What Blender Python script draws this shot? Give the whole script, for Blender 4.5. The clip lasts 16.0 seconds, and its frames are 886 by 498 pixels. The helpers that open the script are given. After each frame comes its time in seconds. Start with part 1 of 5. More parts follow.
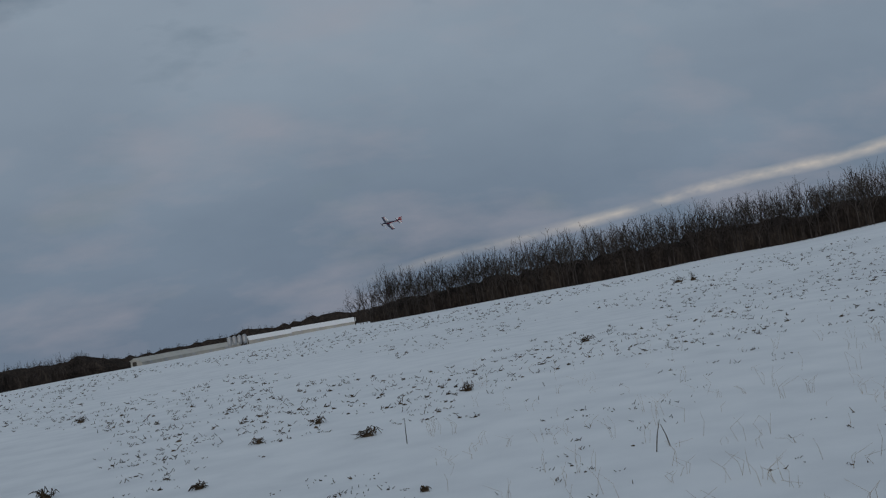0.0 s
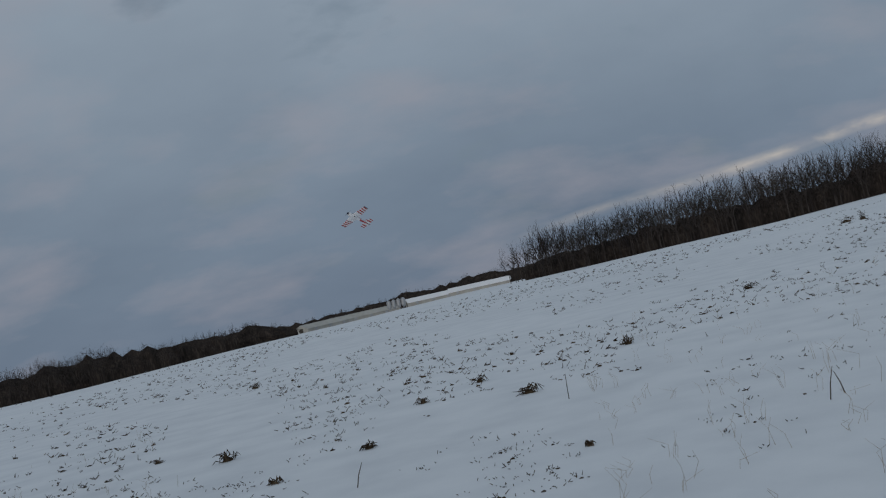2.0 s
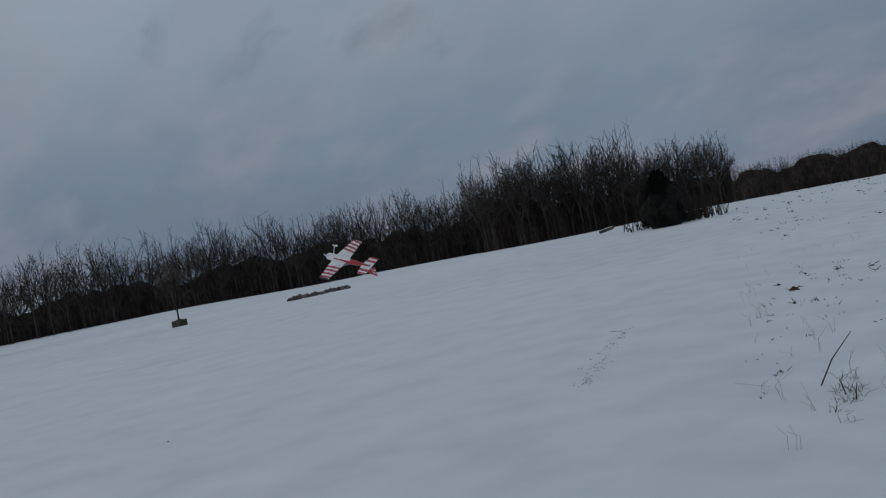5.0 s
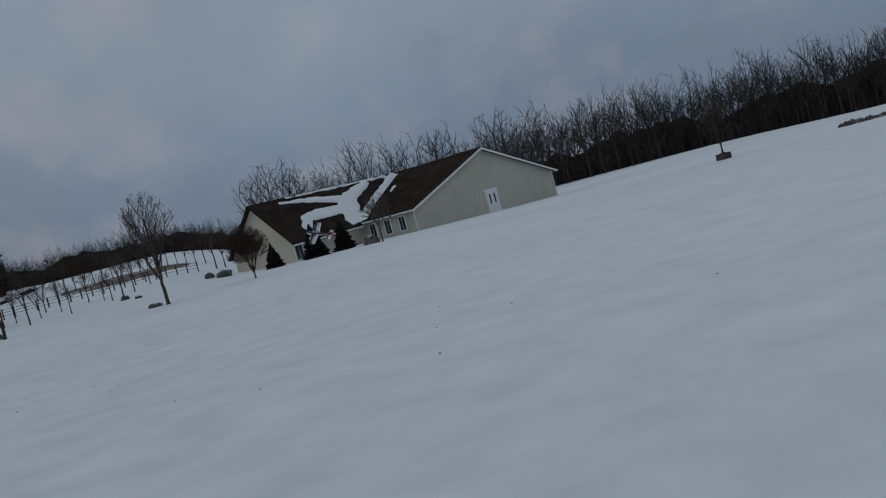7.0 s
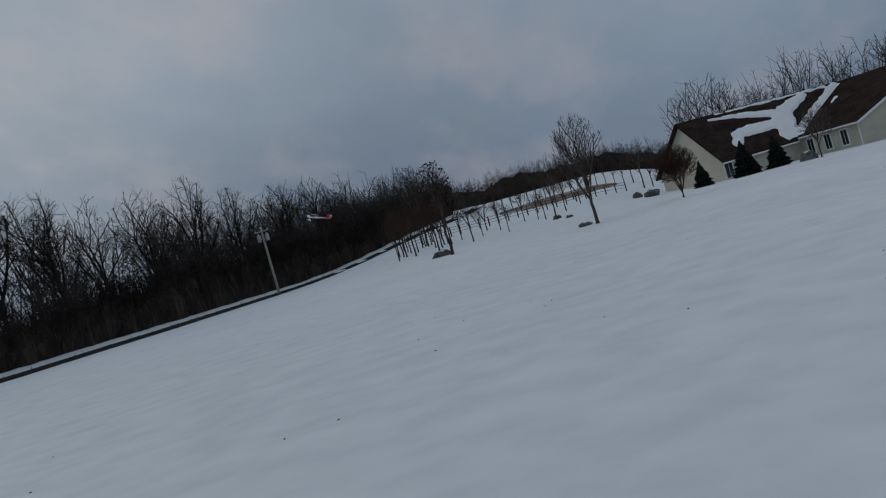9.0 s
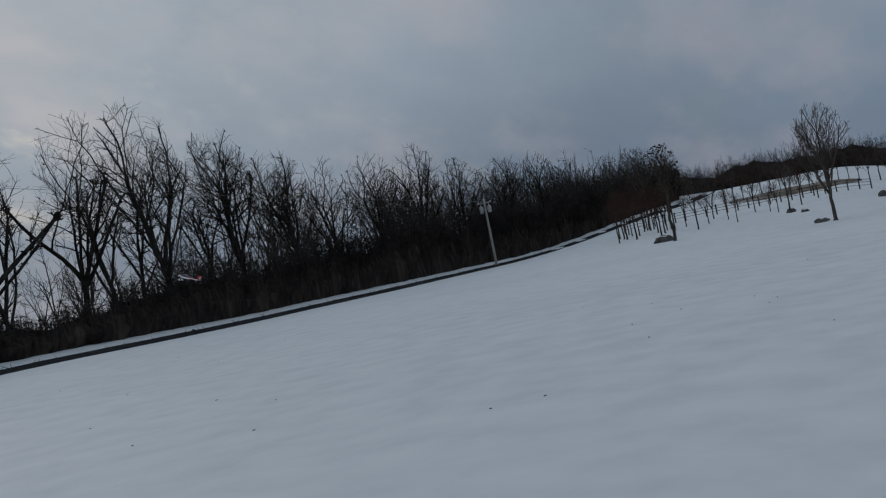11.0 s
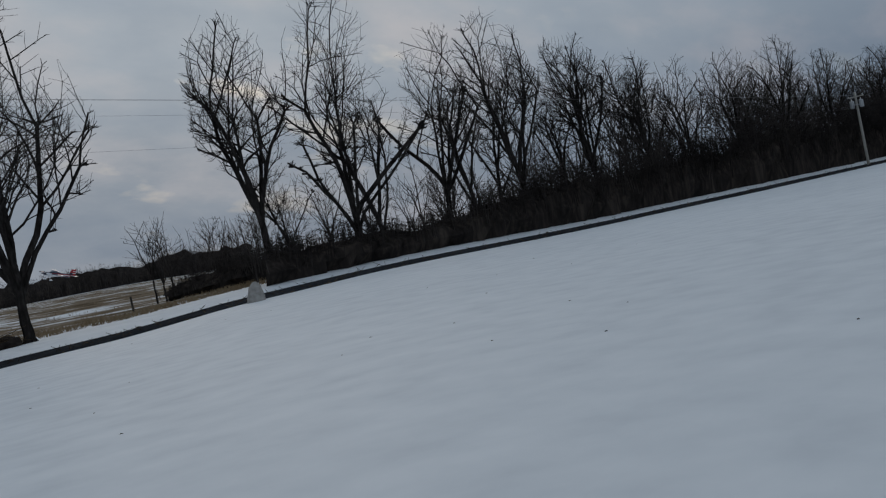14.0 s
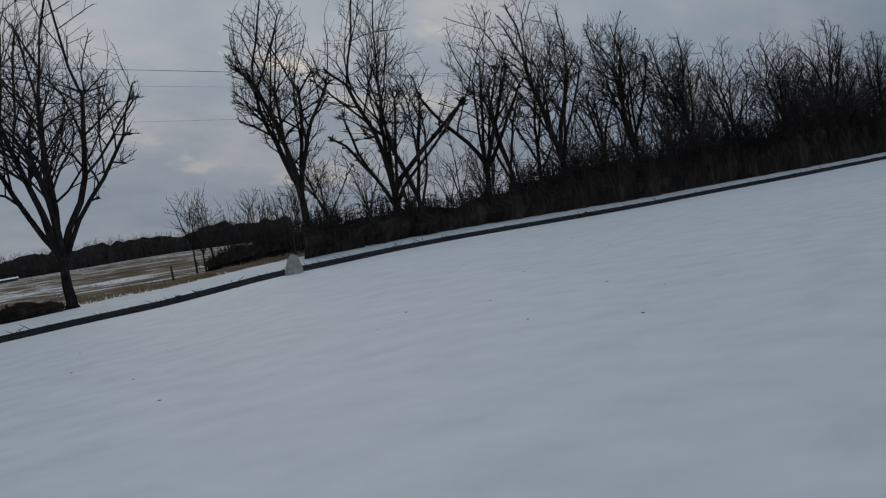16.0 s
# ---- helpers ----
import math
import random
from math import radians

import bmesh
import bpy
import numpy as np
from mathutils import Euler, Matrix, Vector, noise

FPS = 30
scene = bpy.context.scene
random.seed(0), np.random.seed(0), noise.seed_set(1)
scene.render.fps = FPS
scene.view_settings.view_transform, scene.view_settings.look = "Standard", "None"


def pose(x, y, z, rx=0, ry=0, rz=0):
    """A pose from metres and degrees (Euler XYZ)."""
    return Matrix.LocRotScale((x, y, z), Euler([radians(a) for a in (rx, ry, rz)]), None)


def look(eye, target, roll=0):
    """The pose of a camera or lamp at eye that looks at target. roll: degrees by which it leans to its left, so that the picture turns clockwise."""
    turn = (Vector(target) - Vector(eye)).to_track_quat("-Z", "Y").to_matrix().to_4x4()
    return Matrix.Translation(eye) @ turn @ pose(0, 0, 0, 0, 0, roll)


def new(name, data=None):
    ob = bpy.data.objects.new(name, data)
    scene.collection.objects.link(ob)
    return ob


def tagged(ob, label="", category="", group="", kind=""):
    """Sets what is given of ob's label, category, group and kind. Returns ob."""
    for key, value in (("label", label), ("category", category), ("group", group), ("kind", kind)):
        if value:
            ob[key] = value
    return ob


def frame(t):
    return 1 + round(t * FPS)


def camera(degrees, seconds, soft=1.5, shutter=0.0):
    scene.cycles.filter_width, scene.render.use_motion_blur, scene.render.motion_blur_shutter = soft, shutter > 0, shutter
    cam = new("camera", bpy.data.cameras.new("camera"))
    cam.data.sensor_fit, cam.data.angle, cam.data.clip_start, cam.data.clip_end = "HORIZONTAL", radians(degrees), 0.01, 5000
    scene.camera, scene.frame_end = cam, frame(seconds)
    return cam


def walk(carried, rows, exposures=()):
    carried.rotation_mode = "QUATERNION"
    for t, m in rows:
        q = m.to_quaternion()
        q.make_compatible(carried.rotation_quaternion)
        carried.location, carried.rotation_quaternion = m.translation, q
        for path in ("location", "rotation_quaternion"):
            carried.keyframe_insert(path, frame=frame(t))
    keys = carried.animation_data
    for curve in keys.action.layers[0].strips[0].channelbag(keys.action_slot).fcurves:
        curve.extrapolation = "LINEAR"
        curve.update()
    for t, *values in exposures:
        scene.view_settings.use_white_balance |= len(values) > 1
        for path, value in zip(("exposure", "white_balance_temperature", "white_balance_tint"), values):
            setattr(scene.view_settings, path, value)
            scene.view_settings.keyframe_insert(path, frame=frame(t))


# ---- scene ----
cam = camera(48.26, 16.0, soft=1.2)
EYE = 1.7
# yaw, pitch and lean of the head-worn camera
TURNS = [(0.0, -12.49, 2.52, -9.51), (0.5, -9.18, 1.9, -9.77), (1.0, -6.42, 1.3, -11.56), (1.5, -5.48, 1.74, -12.15),
         (2.0, -3.39, 1.81, -12.46), (2.5, 0.0, 2.09, -12.95), (3.0, 6.0, 2.51, -13.85), (3.5, 15.61, 2.73, -13.86),
         (4.0, 26.9, 1.3, -12.45), (4.5, 37.73, 0.33, -11.84), (5.0, 49.02, -0.82, -11.4), (5.2, 53.69, -1.2, -11.68),
         (7.3, 85.2, -2.24, -12.58), (7.5, 88.08, -1.72, -10.3), (8.0, 94.66, -1.82, -9.61), (8.5, 102.46, -0.72, -11.35),
         (9.0, 105.82, -0.84, -15.98), (9.5, 111.0, -0.03, -12.02), (9.7, 112.71, 0.04, -11.05), (11.8, 125.0, 0.6, -11.72),
         (12.0, 127.77, 0.3, -11.41), (12.5, 134.0, -0.02, -10.93), (13.0, 136.07, -0.39, -11.71), (13.5, 138.05, -0.46, -12.12),
         (14.0, 139.25, -0.63, -11.46), (14.5, 140.51, -0.83, -10.76), (15.0, 142.27, -1.23, -10.65), (15.5, 141.94, -1.45, -10.69),
         (16.0, 141.64, -1.54, -10.08)]


def heading(yaw, pitch, lean):
    return pose(0, 0, EYE, 0, 0, yaw) @ pose(0, 0, 0, 90 + pitch, 0, 0) @ pose(0, 0, 0, 0, 0, lean)


walk(cam, [(t, heading(a, b, c)) for t, a, b, c in TURNS],
     exposures=[(0, 0.0), (5.0, 0.0), (8.0, 0.0), (12.0, 0.0), (16.0, 0.0)])

# ---- sky and light ----
SUN_AZ, SUN_EL = 150.0, 14.0
world = bpy.data.worlds.new("winter_dusk")
scene.world = world
world.use_nodes = True
wn, wl = world.node_tree.nodes, world.node_tree.links
wn.clear()


def wnode(kind, **values):
    n = wn.new(kind)
    for key, v in values.items():
        n.inputs[key].default_value = v
    return n


def wmath(op, a, b=None, clamp=False):
    n = wn.new("ShaderNodeMath")
    n.operation, n.use_clamp = op, clamp
    for i, v in enumerate((a, b)):
        if v is None:
            continue
        if isinstance(v, (int, float)):
            n.inputs[i].default_value = v
        else:
            wl.new(v, n.inputs[i])
    return n.outputs[0]


def wramp(fac, stops):
    n = wn.new("ShaderNodeValToRGB")
    el = n.color_ramp.elements
    while len(el) < len(stops):
        el.new(0.5)
    for e, (p, c) in zip(el, stops):
        e.position, e.color = p, (*c, 1)
    wl.new(fac, n.inputs[0])
    return n.outputs[0]


def wmix(kind, fac, a, b):
    n = wn.new("ShaderNodeMix")
    n.data_type, n.blend_type = "RGBA", kind
    for i, v in ((0, fac), (6, a), (7, b)):
        if isinstance(v, (int, float)):
            n.inputs[i].default_value = v
        elif isinstance(v, tuple):
            n.inputs[i].default_value = (*v, 1)
        else:
            wl.new(v, n.inputs[i])
    return n.outputs[2]


coord = wn.new("ShaderNodeTexCoord")
sep = wn.new("ShaderNodeSeparateXYZ")
wl.new(coord.outputs["Generated"], sep.inputs[0])
up = wmath("MAXIMUM", sep.outputs[2], 0.0)
lift = wmath("ADD", up, 0.46)
flat = wn.new("ShaderNodeCombineXYZ")
wl.new(wmath("DIVIDE", sep.outputs[0], lift), flat.inputs[0])
wl.new(wmath("DIVIDE", sep.outputs[1], lift), flat.inputs[1])


def cloud(scale, detail, rough, shift, stretch=(1, 1, 1), turn=0.0):
    m = wn.new("ShaderNodeMapping")
    m.inputs["Location"].default_value = (shift, shift * 0.7, shift)
    m.inputs["Scale"].default_value = stretch
    m.inputs["Rotation"].default_value = (0, 0, radians(turn))
    wl.new(flat.outputs[0], m.inputs[0])
    n = wnode("ShaderNodeTexNoise", Scale=scale, Detail=detail, Roughness=rough)
    wl.new(m.outputs[0], n.inputs["Vector"])
    return n.outputs["Fac"]


big = cloud(1.5, 5.0, 0.55, 3.1, (1.0, 1.25, 1.0), 20)
fine = cloud(3.4, 6.0, 0.55, 9.4, (0.85, 1.3, 1.0), 25)
# deck of grey cloud, darker towards the horizon
deck = wramp(up, [(0.0, (0.136, 0.178, 0.240)), (0.09, (0.160, 0.209, 0.274)), (0.22, (0.225, 0.280, 0.346)), (0.6, (0.305, 0.365, 0.43))])
shade = wramp(big, [(0.30, (0.87, 0.88, 0.90)), (0.50, (1.0, 1.0, 1.0)), (0.72, (1.16, 1.14, 1.12))])
deck = wmix("MULTIPLY", 1.0, deck, shade)
rosy = wmath("MULTIPLY", wramp(fine, [(0.48, (0, 0, 0)), (0.70, (1, 1, 1))]), 0.45)
deck = wmix("MIX", rosy, deck, (0.315, 0.305, 0.345))
# clear sky behind the deck, seen through thin places
sky = wn.new("ShaderNodeTexSky")
sky.sky_type, sky.sun_disc = "NISHITA", False
sky.sun_elevation, sky.sun_rotation = radians(SUN_EL), radians(-SUN_AZ)
clear = wmix("MULTIPLY", 1.0, sky.outputs[0], (0.042, 0.042, 0.042))
thin = wmath("MULTIPLY", wramp(cloud(4.2, 6.0, 0.55, 21.7, (0.8, 1.3, 1.0), 25), [(0.58, (0, 0, 0)), (0.78, (1, 1, 1))]), wmath("MULTIPLY", up, 2.2, True))
deck = wmix("MIX", thin, deck, clear)
# the low sun behind the cloud
sunward = Vector((-math.sin(radians(SUN_AZ)) * math.cos(radians(SUN_EL)), math.cos(radians(SUN_AZ)) * math.cos(radians(SUN_EL)), math.sin(radians(SUN_EL))))
dot = wn.new("ShaderNodeVectorMath")
dot.operation = "DOT_PRODUCT"
dot.inputs[1].default_value = sunward
wl.new(coord.outputs["Generated"], dot.inputs[0])
glow = wmath("POWER", wmath("MAXIMUM", dot.outputs["Value"], 0.0), 7.0)
glow = wmath("MULTIPLY", glow, wramp(fine, [(0.36, (0.36, 0.38, 0.42)), (0.68, (1.0, 0.97, 0.92))]))
deck = wmix("ADD", wmath("MULTIPLY", glow, 0.46), deck, (0.42, 0.36, 0.28))
# long bright slit under the edge of the deck, low down opposite
slit_height = wmath("ADD", wmath("MULTIPLY", cloud(2.5, 3.0, 0.5, 5.0), 0.022), wmath("ADD", wmath("MULTIPLY", sep.outputs[0], 0.092), 0.003))
slit = wmath("SUBTRACT", 1.0, wmath("MULTIPLY", wmath("ABSOLUTE", wmath("SUBTRACT", sep.outputs[2], slit_height)), 130.0), True)
away = wmath("MULTIPLY", wmath("SUBTRACT", wmath("MULTIPLY", sep.outputs[0], 1.6), 0.12), 1.6, True)
slit = wmath("MULTIPLY", wmath("MULTIPLY", slit, away), wmath("GREATER_THAN", sep.outputs[1], 0.0))
slit = wmath("MULTIPLY", slit, wramp(cloud(7.0, 4.0, 0.6, 15.0), [(0.36, (0.15, 0.15, 0.15)), (0.62, (1, 1, 1))]))
deck = wmix("MIX", wmath("MULTIPLY", slit, 0.85), deck, (0.62, 0.55, 0.47))
back = wn.new("ShaderNodeBackground")
back.inputs["Strength"].default_value = 1.0
wl.new(deck, back.inputs["Color"])
wout = wn.new("ShaderNodeOutputWorld")
wl.new(back.outputs[0], wout.inputs[0])

sun = new("sun", bpy.data.lights.new("sun", "SUN"))
sun.data.energy, sun.data.angle, sun.data.color = 0.5, radians(25), (1.0, 0.86, 0.72)
sun.matrix_world = look(tuple(sunward * 60), (0, 0, 0))

# ---- materials ----


def material(name, stops, scale=3.0, rough=0.8, metal=0.0, bump=0.0, bump_scale=None, detail=6.0, vary=0.0, second=None, coat=0.0, stretch=None):
    """stops: colours from dark to light over a two-scale noise in metres; vary: spread of tone from object to object."""
    m = bpy.data.materials.new(name)
    m.use_nodes = True
    nodes, links = m.node_tree.nodes, m.node_tree.links
    b = nodes["Principled BSDF"]
    b.inputs["Roughness"].default_value, b.inputs["Metallic"].default_value = rough, metal
    b.inputs["Coat Weight"].default_value = coat
    b.inputs["Specular IOR Level"].default_value = 0.0 if rough >= 0.95 else 0.15 if rough >= 0.9 else 0.5
    tc = nodes.new("ShaderNodeTexCoord")
    vec = tc.outputs["Object"]
    if stretch:
        mp = nodes.new("ShaderNodeMapping")
        mp.inputs["Scale"].default_value = stretch
        links.new(vec, mp.inputs[0])
        vec = mp.outputs[0]
    n1 = nodes.new("ShaderNodeTexNoise")
    n1.inputs["Scale"].default_value, n1.inputs["Detail"].default_value = scale, detail
    n2 = nodes.new("ShaderNodeTexNoise")
    n2.inputs["Scale"].default_value, n2.inputs["Detail"].default_value = second or scale * 0.13, 4.0
    for n in (n1, n2):
        links.new(vec, n.inputs["Vector"])
    mix = nodes.new("ShaderNodeMath")
    mix.operation = "MULTIPLY_ADD"
    mix.inputs[1].default_value = 0.55
    half = nodes.new("ShaderNodeMath")
    half.operation = "MULTIPLY"
    half.inputs[1].default_value = 0.45
    links.new(n2.outputs["Fac"], half.inputs[0])
    links.new(n1.outputs["Fac"], mix.inputs[0])
    links.new(half.outputs[0], mix.inputs[2])
    ramp = nodes.new("ShaderNodeValToRGB")
    el = ramp.color_ramp.elements
    while len(el) < len(stops):
        el.new(0.5)
    for i, (e, c) in enumerate(zip(el, stops)):
        e.position, e.color = 0.36 + 0.28 * i / max(1, len(stops) - 1), (*c, 1)
    links.new(mix.outputs[0], ramp.inputs[0])
    colour = ramp.outputs[0]
    if vary:
        info = nodes.new("ShaderNodeObjectInfo")
        hsv = nodes.new("ShaderNodeHueSaturation")
        rng = nodes.new("ShaderNodeMapRange")
        rng.inputs[3].default_value, rng.inputs[4].default_value = 1 - vary, 1 + vary
        links.new(info.outputs["Random"], rng.inputs[0])
        links.new(rng.outputs[0], hsv.inputs["Value"])
        links.new(colour, hsv.inputs["Color"])
        colour = hsv.outputs[0]
    links.new(colour, b.inputs["Base Color"])
    if bump:
        n3 = nodes.new("ShaderNodeTexNoise")
        n3.inputs["Scale"].default_value, n3.inputs["Detail"].default_value = bump_scale or scale * 2, 5.0
        links.new(vec, n3.inputs["Vector"])
        bp = nodes.new("ShaderNodeBump")
        bp.inputs["Strength"].default_value, bp.inputs["Distance"].default_value = 1.0, bump
        links.new(n3.outputs["Fac"], bp.inputs["Height"])
        links.new(bp.outputs[0], b.inputs["Normal"])
    return m


SNOW = material("field_snow", [(0.64, 0.67, 0.70), (0.72, 0.75, 0.775), (0.78, 0.805, 0.825)], scale=1.1, rough=0.8, bump=0.004, bump_scale=4.5, second=0.05)
ROOF_SNOW = material("roof_snow", [(0.78, 0.79, 0.80), (0.86, 0.865, 0.87)], scale=1.2, rough=0.7, bump=0.03, bump_scale=4)
BARK = material("bark", [(0.016, 0.014, 0.013), (0.032, 0.028, 0.026), (0.06, 0.054, 0.05)], scale=5, rough=0.95, vary=0.25, stretch=(1, 1, 0.3))
BARK_PALE = material("pale_bark", [(0.04, 0.034, 0.030), (0.08, 0.066, 0.058), (0.13, 0.108, 0.094)], scale=5, rough=0.95, vary=0.2, stretch=(1, 1, 0.3))
BARK_RED = material("reddish_bark", [(0.045, 0.028, 0.022), (0.085, 0.055, 0.043)], scale=5, rough=0.95, vary=0.2)
WOOD_FAR = material("woodland_bark", [(0.026, 0.023, 0.022), (0.050, 0.043, 0.040), (0.080, 0.069, 0.063)], scale=0.6, rough=0.95)
BRUSH = material("brushwood", [(0.018, 0.016, 0.015), (0.036, 0.030, 0.027), (0.070, 0.057, 0.048)], scale=2.6, rough=1.0, stretch=(1, 1, 0.14))
NEEDLES = material("needles", [(0.005, 0.007, 0.006), (0.012, 0.017, 0.012)], scale=4, rough=0.9, vary=0.15)
STUBBLE = material("corn_stubble", [(0.025, 0.018, 0.013), (0.06, 0.044, 0.030), (0.14, 0.105, 0.07)], scale=9, rough=0.95, vary=0.2)
GRASS_DRY = material("dry_grass", [(0.16, 0.11, 0.065), (0.26, 0.19, 0.115), (0.34, 0.26, 0.17)], scale=4, rough=0.95)
FIELD_TAN = material("harvested_field", [(0.10, 0.075, 0.05), (0.17, 0.13, 0.09), (0.24, 0.19, 0.14), (0.62, 0.61, 0.60), (0.76, 0.77, 0.78)], scale=0.30, rough=0.95, bump=0.08, second=0.06, stretch=(1, 0.35, 1))
ASPHALT = material("asphalt", [(0.022, 0.023, 0.026), (0.034, 0.036, 0.040), (0.050, 0.052, 0.056)], scale=1.4, rough=0.95, bump=0.006, bump_scale=30, second=0.12)
SIDING = material("beige_siding", [(0.44, 0.41, 0.33), (0.50, 0.47, 0.385), (0.53, 0.50, 0.42)], scale=0.8, rough=0.7)
SHINGLE = material("brown_shingles", [(0.020, 0.014, 0.012), (0.036, 0.026, 0.022), (0.055, 0.040, 0.034)], scale=5, rough=0.95, bump=0.02, bump_scale=9, stretch=(1, 1, 2))
WHITE = material("white_paint", [(0.70, 0.70, 0.69), (0.80, 0.80, 0.79)], scale=2, rough=0.5)
GLASS = material("dark_glass", [(0.012, 0.014, 0.016), (0.03, 0.033, 0.036)], scale=1, rough=0.08)
ROCK = material("field_stone", [(0.055, 0.052, 0.05), (0.11, 0.104, 0.10), (0.19, 0.18, 0.17)], scale=3.5, rough=0.95, bump=0.03, bump_scale=8, vary=0.25)
LIMESTONE = material("limestone", [(0.26, 0.245, 0.225), (0.36, 0.34, 0.315), (0.44, 0.42, 0.39)], scale=4, rough=0.95, bump=0.02, bump_scale=14)
TIMBER = material("weathered_timber", [(0.05, 0.045, 0.04), (0.10, 0.09, 0.08)], scale=6, rough=0.95, vary=0.2, stretch=(1, 1, 0.3))
POLE_WOOD = material("pole_wood", [(0.30, 0.28, 0.25), (0.40, 0.38, 0.34)], scale=5, rough=0.9, stretch=(1, 1, 0.2))
GREY_METAL = material("galvanised_metal", [(0.36, 0.37, 0.38), (0.46, 0.47, 0.48)], scale=2, rough=0.45, metal=0.6)
PASTURE = material("dead_pasture", [(0.12, 0.098, 0.082), (0.19, 0.16, 0.135), (0.40, 0.38, 0.37)], scale=0.5, rough=0.95, bump=0.05, second=0.08)
BARN_METAL = material("barn_sheeting", [(0.34, 0.33, 0.30), (0.44, 0.43, 0.39)], scale=0.4, rough=0.6, stretch=(1, 1, 0.2))
WIRE = material("cable", [(0.03, 0.03, 0.03), (0.045, 0.045, 0.045)], scale=1, rough=0.6)
DARK_RUBBER = material("dark_rubber", [(0.018, 0.018, 0.02), (0.03, 0.03, 0.032)], scale=20, rough=0.6)
NAVY = material("navy_film", [(0.010, 0.012, 0.035), (0.014, 0.017, 0.046)], scale=14, rough=0.35, coat=0.2)
RED = material("red_film", [(0.36, 0.022, 0.028), (0.42, 0.03, 0.035)], scale=14, rough=0.35, coat=0.2)
FOAM = material("white_film", [(0.74, 0.74, 0.75), (0.80, 0.80, 0.81)], scale=14, rough=0.4, coat=0.15)
CANOPY = material("tinted_canopy", [(0.20, 0.22, 0.25), (0.26, 0.28, 0.31)], scale=10, rough=0.12, coat=0.4)

# ---- building helpers ----


def bearing(az, r):
    """Plan place at az degrees left of the +y axis, r metres from the pilot."""
    return -math.sin(radians(az)) * r, math.cos(radians(az)) * r


def smooth(a, b, v):
    v = min(1.0, max(0.0, (v - a) / (b - a)))
    return v * v * (3 - 2 * v)


# ground heights by bearing: azimuth, and at 60, 120, 300 and 800 m
LAND = [(-60, 0.3, 1.2, 5.0, 12.0), (-40, 0.05, 0.5, 2.9, 9.0), (-30, 0.0, -0.1, 0.1, 1.0), (-20, -0.2, -0.4, -2.2, -5.0), (-7, -0.3, -0.8, -3.3, -11.0),
        (6, -0.3, -1.15, -4.7, -14.6), (20, -0.3, -1.5, -6.2, -17.0), (34, -0.1, -1.3, -5.8, -14.0), (42, -0.1, -1.6, -6.2, -12.0),
        (55, -0.25, -1.4, -5.2, -10.0), (65, -0.4, -1.05, -3.6, -4.0), (74, -0.5, -1.75, -2.2, 2.0), (90, -0.35, -0.95, 0.6, 6.0),
        (97, -0.45, 0.75, 6.8, 15.0), (106, -0.2, 0.85, 7.0, 15.0), (115, 0.0, 0.15, 1.0, 6.0), (128, 0.15, 0.35, 1.0, 6.0),
        (143, 0.45, 0.7, 2.6, 10.0), (150, 0.36, 0.7, 4.0, 13.0), (159, -0.05, 0.6, 5.0, 16.0), (172, -0.3, 0.5, 5.0, 16.5), (200, 0.3, 1.2, 5.0, 12.0), (300, 0.3, 1.2, 5.0, 12.0)]


def lane_y(x):
    return -50.0 + 3.0 * smooth(-36, -6, x) + 0.8 * math.sin(x * 0.02) - 0.0006 * min(0.0, x + 120) ** 2


def ground(x, y):
    r = math.hypot(x, y)
    az = math.degrees(math.atan2(-x, y))
    if az < -60:
        az += 360
    for p, q in zip(LAND, LAND[1:]):
        if p[0] <= az <= q[0]:
            k = smooth(p[0], q[0], az)
            z = [a + (b - a) * k for a, b in zip(p[1:], q[1:])]
            break
    if r < 60:
        h = z[0] * (r / 60) ** 1.5
    elif r < 120:
        h = z[0] + (z[1] - z[0]) * (r - 60) / 60
    elif r < 300:
        h = z[1] + (z[2] - z[1]) * (r - 120) / 180
    else:
        h = z[2] + (z[3] - z[2]) * (r - 300) / 500
    # bank beyond the lane
    bank = 0.6 * smooth(0.6, -7.0, y - lane_y(x)) * smooth(60, 10, x) if y < -40 else 0.0
    near = smooth(4, 30, r)
    rough = 0.015 * noise.noise(Vector((x * 0.11, y * 0.11, 0))) + 0.12 * near * noise.noise(Vector((x * 0.022, y * 0.022, 4)))
    return h + bank + rough


def on_ground(az, r):
    x, y = bearing(az, r)
    return x, y, ground(x, y)


def mesh_of(name, verts, faces, mats, face_mats=None, shade=False):
    me = bpy.data.meshes.new(name)
    me.from_pydata([tuple(v) for v in verts], [], faces)
    for m in (mats if isinstance(mats, (list, tuple)) else [mats]):
        me.materials.append(m)
    if face_mats is not None:
        me.polygons.foreach_set("material_index", face_mats)
    if shade:
        me.polygons.foreach_set("use_smooth", [True] * len(me.polygons))
    me.update()
    return me


def part(name, data, parent=None, label=""):
    ob = new(name, data)
    if parent is not None:
        ob.parent = parent
    return tagged(ob, label)


def thing(name, at, label, category, group="", kind="", turn=0.0):
    ob = new(name)
    ob.empty_display_size = 0.2
    ob.matrix_basis = pose(*at, 0, 0, turn)
    return tagged(ob, label, category, group, kind)


